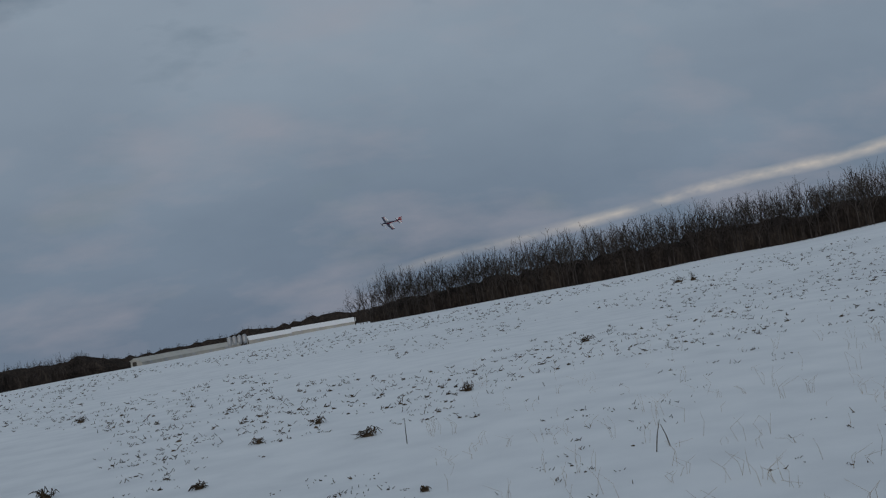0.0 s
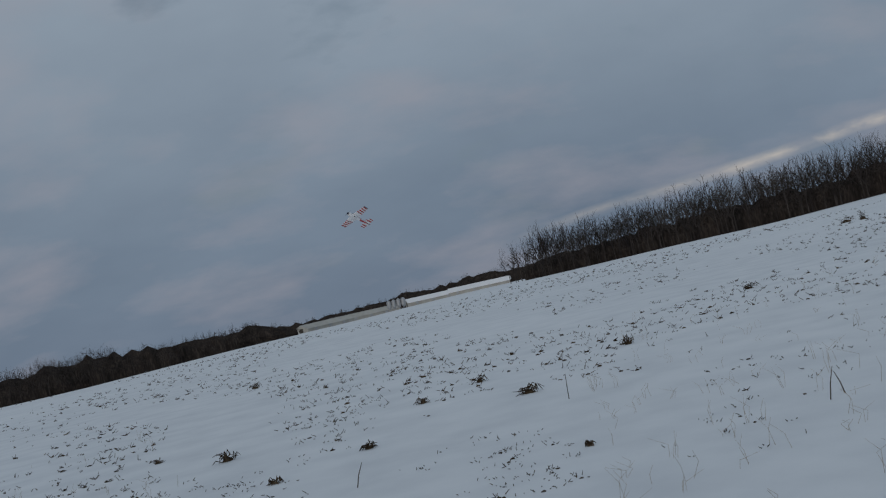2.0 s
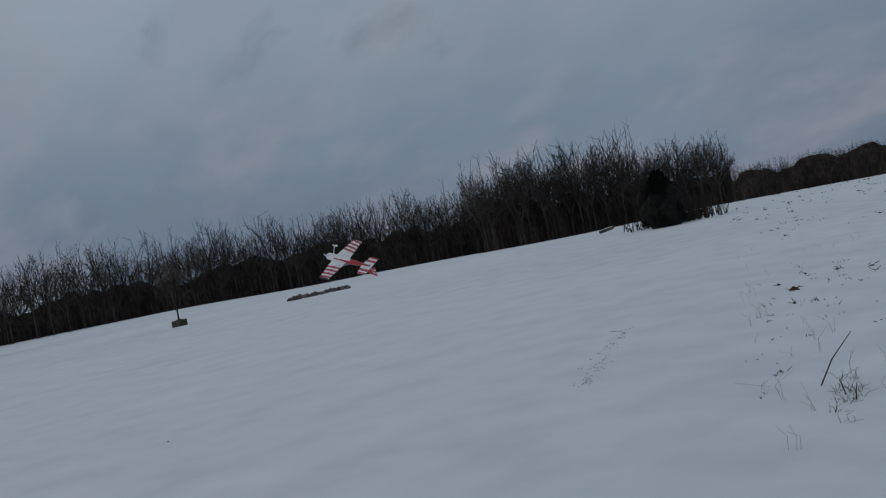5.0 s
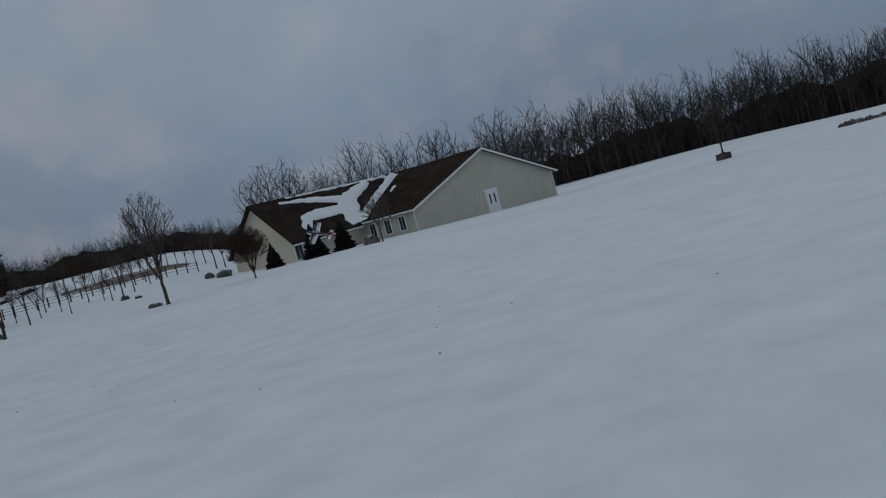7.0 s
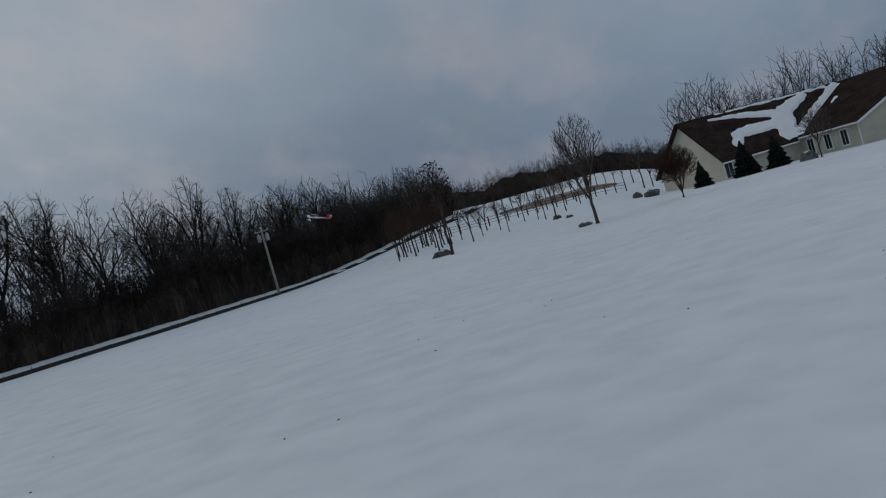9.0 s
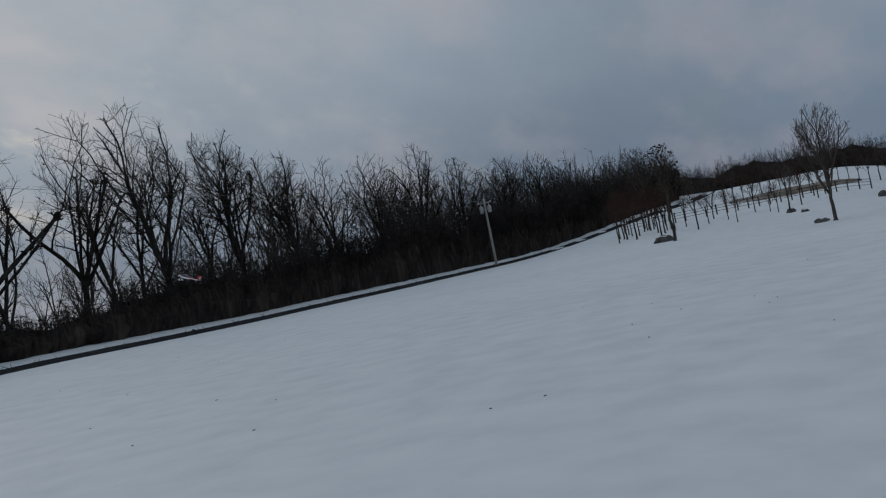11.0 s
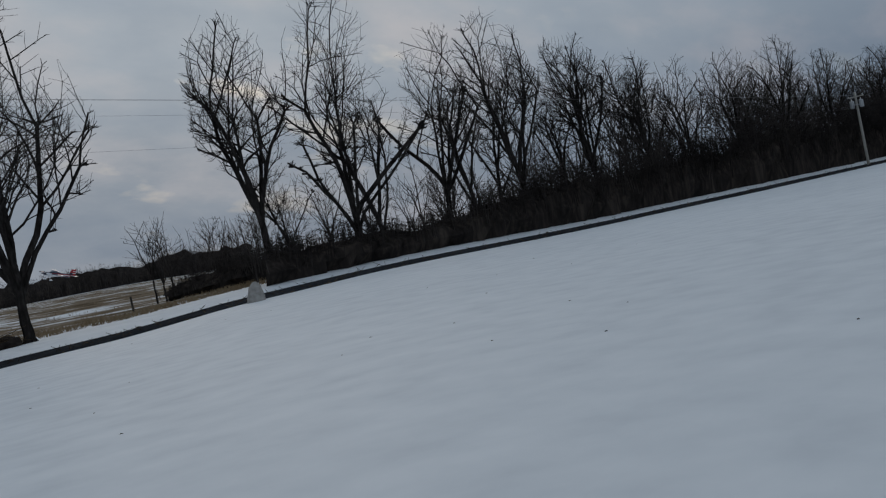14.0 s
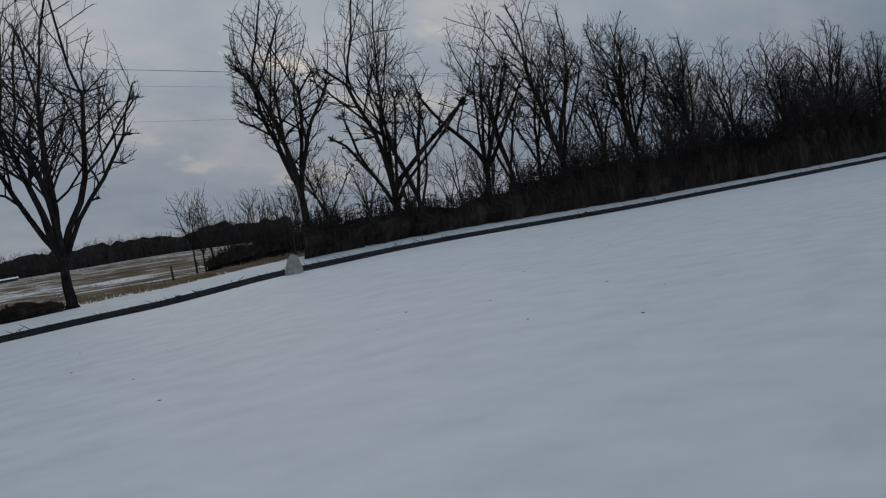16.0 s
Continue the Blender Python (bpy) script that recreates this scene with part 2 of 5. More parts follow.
class Geo:
    """Vertices and faces gathered for one mesh."""

    def __init__(self):
        self.v, self.f, self.m = [], [], []

    def add(self, verts, faces, mat=0):
        n = len(self.v)
        self.v += [tuple(v) for v in verts]
        self.f += [tuple(i + n for i in f) for f in faces]
        self.m += [mat] * len(faces)
        return self

    def box(self, lo, hi, mat=0, bevel=0.0, m=None):
        bm = bmesh.new()
        bmesh.ops.create_cube(bm, size=1)
        for v in bm.verts:
            v.co = [lo[i] + (hi[i] - lo[i]) * (v.co[i] + 0.5) for i in range(3)]
        if bevel:
            bmesh.ops.bevel(bm, geom=bm.edges[:], offset=bevel, segments=2, affect="EDGES", profile=0.5)
        bm.verts.index_update()
        self.add([(m @ v.co) if m else v.co.copy() for v in bm.verts], [[v.index for v in f.verts] for f in bm.faces], mat)
        bm.free()
        return self

    def tube(self, pts, radii, sides=6, mat=0, cap=True):
        pts = [Vector(p) for p in pts]
        rings, side = [], None
        for i, p in enumerate(pts):
            d = (pts[min(i + 1, len(pts) - 1)] - pts[max(i - 1, 0)]).normalized()
            if side is None:
                side = d.orthogonal().normalized()
            side = (side - d * side.dot(d)).normalized()
            up_ = d.cross(side)
            rings.append([p + (side * math.cos(a) + up_ * math.sin(a)) * radii[i] for a in (2 * math.pi * k / sides for k in range(sides))])
        verts = [v for r in rings for v in r]
        faces = [(i * sides + k, i * sides + (k + 1) % sides, (i + 1) * sides + (k + 1) % sides, (i + 1) * sides + k)
                 for i in range(len(pts) - 1) for k in range(sides)]
        if cap:
            faces += [tuple(reversed(range(sides))), tuple((len(pts) - 1) * sides + k for k in range(sides))]
        return self.add(verts, faces, mat)

    def blob(self, centre, size, seed, rough=0.25, level=2, mat=0, floor=None):
        bm = bmesh.new()
        bmesh.ops.create_icosphere(bm, subdivisions=level, radius=1)
        for v in bm.verts:
            k = 1 + rough * noise.noise(v.co * 1.3 + Vector((seed * 7.3, 0, 0))) + rough * 0.5 * noise.noise(v.co * 3.1 + Vector((0, seed * 3.7, 0)))
            v.co = [centre[i] + v.co[i] * k * size[i] for i in range(3)]
            if floor is not None:
                v.co.z = max(v.co.z, floor)
        bm.verts.index_update()
        self.add([v.co.copy() for v in bm.verts], [[v.index for v in f.verts] for f in bm.faces], mat)
        bm.free()
        return self

    def mesh(self, name, mats, shade=False):
        return mesh_of(name, self.v, self.f, mats, self.m, shade)


# ---- bare trees ----


def crowned_tree(seed, height, low, half, mat, limbs=5, sides=4, lean=(0.0, 0.0), rise=0.025, tip=0.012, spread=(8, 34), fork=None, whole=False, taper=0.5, levels=4, stout=0.0165):
    """A bare tree: limbs fork from the trunk and divide again and again inside a rounded crown that starts at height low and is half metres wide each way."""
    rng = random.Random(seed)
    fork = fork or low * 0.9
    base = stout * height
    geo = [Geo()] * 2 if whole else [Geo(), Geo()]

    def outside(p):
        f = (p.z - low) / (height - low)
        wide = half * math.sin(math.pi * min(0.98, 0.12 + 0.84 * max(0.0, f) ** 0.85)) ** taper * (1 + 0.22 * noise.noise(p * 0.55 + Vector((seed, 0, 0))))
        wide *= 0.4 if f < 0 else 1.0
        return f > 1 or math.hypot(p.x - lean[0] * p.z / height, p.y - lean[1] * p.z / height) > wide

    def limb(p, d, length, r, level):
        n = (3, 6, 4, 3, 2)[level] if not whole else (2, 3, 2, 1, 1)[level]
        pts, rad, d = [p.copy()], [r], d.normalized()
        wob = 0.05 + 0.035 * level
        cut_off = False
        for i in range(n):
            d = (d + Vector((rng.gauss(0, wob), rng.gauss(0, wob), rise + rng.gauss(0, wob)))).normalized()
            p = p + d * (length / n)
            pts.append(p)
            rad.append(max(tip * 0.5, r * (1 - 0.42 * (i + 1) / n)))
            if level > 1 and outside(p):
                cut_off = True
                pts[-1] = p = pts[-2].lerp(p, 0.35)
                break
        geo[0 if level == 1 else 1].tube(pts, rad, 3 if r < (0.09 if whole else 0.04) else 5 if whole or r < 0.1 else 8, 0, False)
        if level >= levels:
            return
        kids = [] if cut_off else [(1.0, rng.uniform(12, 34), rng.uniform(0.6, 0.85), 0.68), (1.0, rng.uniform(14, 38), rng.uniform(0.55, 0.8), 0.62)]
        for k in range(sides):
            f = (0.42 if level == 1 else 0.22) + (0.54 if level == 1 else 0.74) * (k + rng.random()) / sides
            kids.append((f, rng.uniform(28, 62), rng.uniform(0.42, 0.68) * (1.1 - 0.35 * f), 0.48))
        turn = rng.uniform(0, 6.28)
        for k, (f, angle, reach, thin) in enumerate(kids):
            i = min(len(pts) - 2, int(f * (len(pts) - 1)))
            at = pts[i].lerp(pts[i + 1], min(1.0, f * (len(pts) - 1) - i))
            ax = (pts[i + 1] - pts[i]).normalized()
            side = Matrix.Rotation(turn + k * 2.4 + rng.uniform(-0.5, 0.5) + (0.74 if k == 1 else 0), 3, ax) @ ax.orthogonal().normalized()
            way = ax * math.cos(radians(angle)) + side * math.sin(radians(angle))
            if way.z < -0.25:
                way.z *= -0.4
            limb(at, way, length * reach, max(tip, rad[i + 1] * thin / 0.8), level + 1)

    pts = [Vector((0, 0, -0.3))]
    for k in range(5):
        z = fork * (k + 1) / 5
        pts.append(Vector((lean[0] * z / height + rng.gauss(0, 0.012 * fork), lean[1] * z / height + rng.gauss(0, 0.012 * fork), z)))
    geo[0].tube(pts, [base * (1 - 0.07 * k) for k in range(6)], 5 if whole else 10, 0, False)
    for k in range(limbs):
        a, t = k * 2.4 + seed * 1.7 + rng.uniform(-0.4, 0.4), radians(rng.uniform(*spread) * (0.45 if k == 0 else 1.0))
        start = pts[-1] if k < 3 else pts[-1].lerp(pts[-3], rng.random())
        limb(start, Vector((math.sin(t) * math.cos(a) + lean[0] / height, math.sin(t) * math.sin(a) + lean[1] / height, math.cos(t))), (height - fork) * rng.uniform(0.46, 0.62), base * (0.62 if k < 2 else rng.uniform(0.38, 0.55)), 1)
    for k in range(5):
        a = k * 1.257 + seed
        geo[0].tube([(0, 0, base * 1.4), (base * 0.9 * math.cos(a), base * 0.9 * math.sin(a), 0.05), (base * 1.7 * math.cos(a), base * 1.7 * math.sin(a), -0.3)],
                    [base * 0.5, base * 0.42, base * 0.15], 5)
    return geo[0].mesh("trunk", mat) if whole else (geo[0].mesh("trunk", mat), geo[1].mesh("crown", mat))


def bare_tree(name, at, me, label, group="", turn=0.0, scale=1.0):
    ob = thing(name, at, label, "tree", group)
    ob.matrix_basis = pose(*at, 0, 0, turn) @ Matrix.Scale(scale, 4)
    part("trunk", me[0], ob)
    part("crown", me[1], ob)
    return ob


# ---- ground ----
rings = [0.0, 0.6]
while rings[-1] < 4600:
    rings.append(rings[-1] * (1.018 if 38 < rings[-1] < 130 else 1.075))
COLS = 288
verts, faces = [(0, 0, ground(0, 0.001))], []
for r in rings[1:]:
    for c in range(COLS):
        x, y = bearing(360 * c / COLS, r)
        verts.append((x, y, ground(x, y)))
for c in range(COLS):
    faces.append((0, 1 + c, 1 + (c + 1) % COLS))
for k in range(len(rings) - 2):
    for c in range(COLS):
        a, b = 1 + k * COLS + c, 1 + k * COLS + (c + 1) % COLS
        faces.append((a, a + COLS, b + COLS, b))
tagged(part("ground", mesh_of("ground", verts, faces, SNOW, shade=True)), "snow-covered farmland with low swells", "ground", kind="structure")


def draped(name, rows, mat, lift, label, category, edge=0.4):
    """A strip laid on the ground: rows of points across it, with a skirt into the snow."""
    verts, faces = [], []
    n = len(rows[0])
    for row in rows:
        for i, (x, y) in enumerate(row):
            verts.append((x, y, ground(x, y) + lift if 0 < i < n - 1 else ground(x, y) - edge))
    for a in range(len(rows) - 1):
        for i in range(n - 1):
            faces.append((a * n + i, a * n + i + 1, (a + 1) * n + i + 1, (a + 1) * n + i))
    return tagged(part(name, mesh_of(name, verts, faces, mat, shade=False)), label, category, kind="structure")


lane_rows = []
for k in range(140):
    x = 60 - k * 3.0
    wob = 0.18 * noise.noise(Vector((x * 0.3, 0, 0)))
    lane_rows.append([(x, lane_y(x) + o) for o in (1.85 + wob, 1.7 + wob, 0.9, 0, -0.9, -1.7 + wob, -1.85 + wob)])
draped("road", lane_rows, ASPHALT, 0.09, "narrow asphalt lane cleared of snow", "road")

# ---- woods ----
TEMPLATES = [crowned_tree(40 + k, 12.0, 3.0 + 0.5 * (k % 3), 2.7 + 0.4 * (k % 4), WOOD_FAR, limbs=4 + k % 3, sides=3, tip=0.028, spread=(14, 46), whole=True, levels=3, stout=0.013, rise=0.0) for k in range(8)]


def arrays(me):
    co = np.empty(len(me.vertices) * 3)
    me.vertices.foreach_get("co", co)
    return co.reshape(-1, 3), [tuple(p.vertices) for p in me.polygons]


STOCK = [arrays(me) for me in TEMPLATES]


def mass(geo, run, depth, rng, shoots=12, solid=0.9):
    """A ragged thicket along a run of x, y, height: interlocked stems and twigs, too dense to see through, with shoots standing out of it."""
    cols, prof = [], ((0.0, -0.06), (-0.10, 0.35), (0.05, 0.72), (0.35, 0.93), (0.6, 1.0), (0.85, 0.9), (1.0, -0.06))
    for k, (x, y, h) in enumerate(run):
        out = Vector((x, y, 0)).normalized()
        tall = h * (0.70 + 0.18 * noise.noise(Vector((x * 0.11, y * 0.11, 7))) + 0.14 * noise.noise(Vector((x * 0.45, y * 0.45, 3)))) * rng.uniform(0.93, 1.07)
        z = ground(x, y)
        cols.append([(x + out.x * depth * d + rng.gauss(0, 0.06) * depth, y + out.y * depth * d + rng.gauss(0, 0.06) * depth, z + tall * solid * f * (rng.uniform(0.88, 1.06) if f > 0.5 else 1)) for d, f in prof])
        for _ in range(shoots):
            d = rng.uniform(-0.12, 0.9)
            p = Vector((x + out.x * depth * d + rng.gauss(0, 0.4), y + out.y * depth * d + rng.gauss(0, 0.4), z - 0.1))
            hh = tall * rng.uniform(0.7, 1.14)
            t = p + Vector((rng.gauss(0, 0.10) * hh, rng.gauss(0, 0.10) * hh, hh))
            geo.tube([p.lerp(t, 0.3), t], [0.03 + 0.0001 * Vector((x, y, 0)).length, 0.010 + 0.00004 * Vector((x, y, 0)).length], 3, 0, False)
            for _ in range(5):
                o = p.lerp(t, rng.uniform(0.6, 0.97))
                geo.tube([o, o + Vector((rng.gauss(0, 0.10) * hh, rng.gauss(0, 0.10) * hh, rng.uniform(-0.02, 0.10) * hh))], [0.02 + 0.00006 * Vector((x, y, 0)).length, 0.01], 3, 0, False)
    n = len(prof)
    geo.add([p for c in cols for p in c], [(a * n + i, a * n + i + 1, (a + 1) * n + i + 1, (a + 1) * n + i) for a in range(len(cols) - 1) for i in range(n - 1)], 1)


def woods(name, places, label, brush_rows=(), seed=1, brush_depth=5.0, shoots=12, solid=0.9):
    """Many bare trees in one mesh, with the thicket of saplings and twigs at their feet. places: x, y, height."""
    rng = random.Random(seed)
    vs, fs, ms, n = [], [], [], 0
    for x, y, h in places:
        co, fa = STOCK[rng.randrange(len(STOCK))]
        a, s = rng.uniform(0, 6.28), h / 12.7
        w = s * rng.uniform(0.75, 1.0)
        rot = np.array([[math.cos(a) * w, -math.sin(a) * w, 0], [math.sin(a) * w, math.cos(a) * w, 0], [0, 0, s]])
        vs.append(co @ rot.T + (x, y, ground(x, y) - 0.1))
        fs += [tuple(i + n for i in f) for f in fa]
        ms += [0] * len(fa)
        n += len(co)
    geo = Geo()
    for run in brush_rows:
        mass(geo, run, brush_depth, rng, shoots, solid)
    if geo.v:
        vs.append(np.array(geo.v))
        fs += [tuple(i + n for i in f) for f in geo.f]
        ms += geo.m
    return tagged(part(name, mesh_of(name, np.concatenate(vs), fs, [WOOD_FAR, BRUSH], ms)), label, "woods", kind="stuff")


def belt(az0, az1, r0, r1, count, h0, h1, seed):
    rng = random.Random(seed)
    out = []
    for k in range(count):
        f = (k + rng.random()) / count
        az = az0 + (az1 - az0) * f
        d = rng.random() ** 1.6
        r = r0(f) + (r1(f) - r0(f)) * d if callable(r0) else r0 + (r1 - r0) * d
        out.append((*bearing(az, r), rng.uniform(h0, h1) * (1.0 + 0.10 * d)))
    return out


def hedge(az0, az1, r, step, h, seed, back=3.0):
    """h: one height, or pairs of azimuth and height."""
    n = max(2, int(abs(az1 - az0) * 0.01745 * r / step))
    if not isinstance(h, tuple):
        h = ((az0, h), (az1, h))
    az = [az0 + (az1 - az0) * k / n for k in range(n + 1)]
    return [[(*bearing(a, r + back), float(np.interp(a, [p[0] for p in h], [p[1] for p in h]))) for a in az]]


w1 = belt(-46, -16, 205, 245, 220, 11.5, 14.0, 1) + belt(-16, -8.6, 205, 240, 60, 10.0, 12.5, 40) + belt(-9.0, -6.8, 205, 225, 12, 8.0, 10.5, 2)
woods("woodland", w1, "dark belt of leafless trees at the edge of the snowy field", brush_rows=hedge(-46, -7.6, 210, 1.6, ((-46, 9.4), (-20, 8.8), (-10, 7.0), (-7.6, 4.5)), 3), seed=4)
w2 = belt(16, 34, 300, 345, 150, 10.5, 12.5, 5) + belt(8, 16, 300, 340, 50, 7.0, 9.0, 41)
woods("woodland", w2, "dark leafless tree line beyond the snowy field", brush_rows=hedge(5.8, 34, 304, 2.4, ((5.8, 3.0), (8, 7.5), (12, 9.2), (18, 13.0), (26, 12.6), (34, 13.4)), 6), seed=7, brush_depth=7)
w2b = belt(-12, 14, 850, 980, 60, 9.0, 12.0, 8)
woods("woodland", w2b, "far wooded ridge behind the barns", brush_rows=hedge(-12, 14, 880, 5, ((-12, 20.0), (-4, 19.0), (2, 16.0), (8, 13.0), (14, 12.5)), 9, 15), seed=10, brush_depth=14)
w3 = belt(38, 47, 150, 180, 95, 11.5, 17.0, 11) + belt(32.6, 38, 150, 175, 48, 10.0, 13.0, 39) + belt(46, 77, 170, 205, 200, 10.0, 16.0, 12)
woods("woodland", w3, "tall dark leafless woodland along the snow slope", brush_rows=hedge(32.4, 47, 153, 1.3, ((32.4, 9.0), (38, 10.0), (47, 11.0)), 13) + hedge(45.5, 77, 174, 1.5, ((45, 10.5), (62, 9.8), (77, 8.5)), 14), seed=15)
w4 = belt(74, 91.3, 215, 250, 40, 16.5, 22.5, 16)
woods("woodland", w4, "bare trees on the rise behind the house", brush_rows=hedge(74, 91.3, 228, 1.8, 5.0, 17), seed=18)
w5 = belt(90, 112, 296, 340, 190, 8.0, 11.0, 19)
woods("woodland", w5, "dark wooded hillside beyond the snowy paddock", brush_rows=hedge(90, 112, 308, 2.4, ((90, 8.5), (100, 9.0), (108, 8.0), (112, 5.5)), 20), seed=21, brush_depth=8)
w8 = belt(150, 178, 480, 540, 150, 11.0, 13.5, 22)
woods("woodland", w8, "far wooded ridge beyond the harvested field", brush_rows=hedge(150, 178, 490, 3.0, 16.0, 23, 10), seed=24, brush_depth=10)

# woodland on the bank beyond the lane
rng = random.Random(31)
lane_wood, run_a, run_b = [], [], []
for k in range(190):
    f = (k + rng.random()) / 190
    x = -44 - 190 * f ** 0.8
    lane_wood.append((x, lane_y(x) - rng.uniform(11, 32), rng.uniform(7.5, 11.5) if x > -80 else rng.uniform(13.0, 17.5)))
for k in range(150):
    x = -41 - 200 * (k + rng.random()) / 150
    lane_wood.append((x, lane_y(x) - rng.uniform(5.5, 11), (3.4 if x > -56 else 5.4 if x > -95 else 6.5) * rng.uniform(0.8, 1.3)))
for k in range(210):
    x = -33 - k
    run_a.append((x, lane_y(x) - 5.3, 4.2 + 3.0 * smooth(-46, -60, x) + 2.8 * smooth(-66, -100, x)))
for k in range(16):
    run_b.append((-37 - k * 0.7, -79 + 0.3 * k, 2.4 + 3.6 * k / 16))
woods("woodland", lane_wood, "leafless woodland with a dark thicket along the lane", brush_rows=[run_a, run_b], seed=33, brush_depth=4.5, shoots=28, solid=0.68)
thicket = [(*bearing(az, r), h) for az, r, h in ((154.6, 88, 8.4), (155.6, 90, 8.8), (155.1, 90, 8.0), (153.2, 90, 6.6), (152.6, 92, 7.6), (151.6, 88, 7.0), (150.4, 90, 8.0), (151.0, 92, 7.6), (149.6, 94, 8.6), (148.8, 92, 8.0), (152.0, 96, 8.2), (150.0, 84, 7.0))]
woods("thicket", thicket, "low bare thicket at the corner of the harvested field", brush_rows=[], seed=35)

# single tall trees on the bank: bearing, distance, height, foot of the crown, half width, lean across and away, limbs
BANK_TREES = [(162.4, 61.0, 19.5, 5.0, 5.6, 0.6, 0.0, 9, 3.0), (149.0, 67.0, 17.6, 4.6, 3.0, 0.6, 0.0, 6, 4.6), (147.6, 69.0, 8.6, 2.5, 1.9, 1.0, 0.3, 4, 2.0),
              (143.9, 71.5, 18.9, 4.8, 4.0, -0.3, 0.0, 8, 3.2), (142.3, 72.5, 13.5, 4.0, 2.4, 1.6, 0.4, 4, 2.6), (138.5, 78.0, 16.7, 5.0, 3.0, -0.9, 0.2, 6, 4.4),
              (136.8, 80.0, 14.0, 4.5, 1.6, 1.0, 0.0, 4, 4.0), (133.8, 83.0, 17.7, 5.5, 3.3, 1.3, 0.0, 7, 5.0), (135.4, 86.0, 13.0, 4.5, 1.8, -0.6, 0.0, 4, 4.2),
              (129.6, 90.0, 15.9, 5.0, 3.0, 1.4, 0.0, 7, 4.6), (131.6, 92.0, 13.2, 4.6, 2.0, -0.4, 0.0, 4, 4.4), (126.4, 96.0, 14.4, 5.0, 2.8, 1.6, 0.0, 6, 5.0),
              (124.2, 102.0, 13.0, 4.6, 2.4, 0.5, 0.0, 5, 4.4), (121.7, 110.0, 14.0, 4.8, 3.0, 0.4, 0.0, 6, 5.0), (119.2, 120.0, 15.2, 5.0, 3.2, 0.3, 0.0, 6, 5.0),
              (116.8, 130.0, 13.6, 4.6, 3.4, 0.0, 0.0, 6, 4.6), (114.2, 142.0, 13.6, 4.6, 3.4, 0.0, 0.0, 6, 4.6), (112.2, 150.0, 13.4, 4.4, 3.2, 0.0, 0.0, 5, 4.4)]
for k, (az, r, h, low, half, across, away, limbs, fork) in enumerate(BANK_TREES):
    big_one = half > 3.8
    me = crowned_tree(300 + k, h * 1.06, low + 1.6, half * 1.08, BARK, limbs=limbs, sides=5 if r < 100 else 4,
                      lean=(across, -away), fork=fork, spread=(12, 38) if big_one else (7, 30), tip=0.0125)
    bare_tree("tree", on_ground(az, r), me, "tall leafless tree with ascending forked limbs on the lane bank", "trees on the lane bank", az + 180)
bare_tree("tree", on_ground(169.6, 60), crowned_tree(340, 11.0, 1.2, 4.6, BARK, limbs=6, sides=5, rise=0.015, spread=(20, 60), tip=0.011), "leafless tree with low drooping twigs beside the lane", "trees on the lane bank", 77)

# ---- harvested field, verge and bank ----
rows = []
for k in range(40):
    az = 150.5 + 30 * k / 39
    rows.append([bearing(az, r) for r in (74, 75, 82, 92, 105, 125, 150, 190, 240, 310, 390, 470, 475)])
draped("field", rows, FIELD_TAN, 0.06, "harvested corn field with tan stalks showing through thin snow", "field")
geo, rng = Geo(), random.Random(41)
for k in range(900):
    az = rng.uniform(146, 176)
    r = rng.uniform(60, 66) / max(0.45, abs(math.cos(radians(az)))) if az < 158 else rng.uniform(65, 78)
    x, y = bearing(az, r)
    z, h = ground(x, y), rng.uniform(0.15, 0.5)
    for _ in range(4):
        p = Vector((x + rng.gauss(0, 0.2), y + rng.gauss(0, 0.2), z - 0.03))
        geo.tube([p, p + Vector((rng.gauss(0, 0.12), rng.gauss(0, 0.12), h))], [0.03, 0.008], 3, 0, False)
for k in range(3600):
    az, r = rng.uniform(151.5, 176), 78 * (4.2 ** rng.random())
    if noise.noise(Vector((az * 0.5, math.log(r) * 5.0, 6.0))) < -0.02:
        continue
    x, y = bearing(az, r)
    z = ground(x, y)
    geo.tube([(x, y, z - 0.05), (x + rng.gauss(0, 0.06), y + rng.gauss(0, 0.06), z + rng.uniform(0.12, 0.34))], [0.02 + r * 0.00012, 0.008 + r * 0.00006], 3, 0, False)
tagged(part("tall_grass", geo.mesh("tall_grass", GRASS_DRY)), "dry tan grass along the field edge", "grass", kind="stuff")
geo, rng = Geo(), random.Random(43)
for k in range(1000):
    x = 18 - 150 * rng.random()
    y = lane_y(x) - 2.4 + 4.4 * rng.random() ** 0.6
    z = ground(x, y)
    if rng.random() < 0.4:
        geo.blob((x, y, z), (rng.uniform(0.05, 0.24), rng.uniform(0.05, 0.18), rng.uniform(0.03, 0.11)), k * 0.37, 0.4, 1)
    else:
        a, l = rng.uniform(0, 6.28), rng.uniform(0.2, 0.8)
        geo.tube([(x, y, z + 0.02), (x + l * math.cos(a), y + l * math.sin(a), z + rng.uniform(0.05, 0.4))], [0.025, 0.010], 3, 0, False)
tagged(part("bank_litter", geo.mesh("bank_litter", STUBBLE)), "fallen twigs and earth showing through snow on the bank", "litter", kind="stuff")
x, y, z = on_ground(164.6, 60)
pile = thing("brush_pile", (x, y, z), "dark heap of cut branches and earth beside the tree", "brush pile")
geo, rng = Geo(), random.Random(44)
geo.blob((0, 0, 0.1), (1.9, 1.2, 0.75), 3, 0.4, 3)
part("mound", geo.mesh("mound", BRUSH), pile)
geo = Geo()
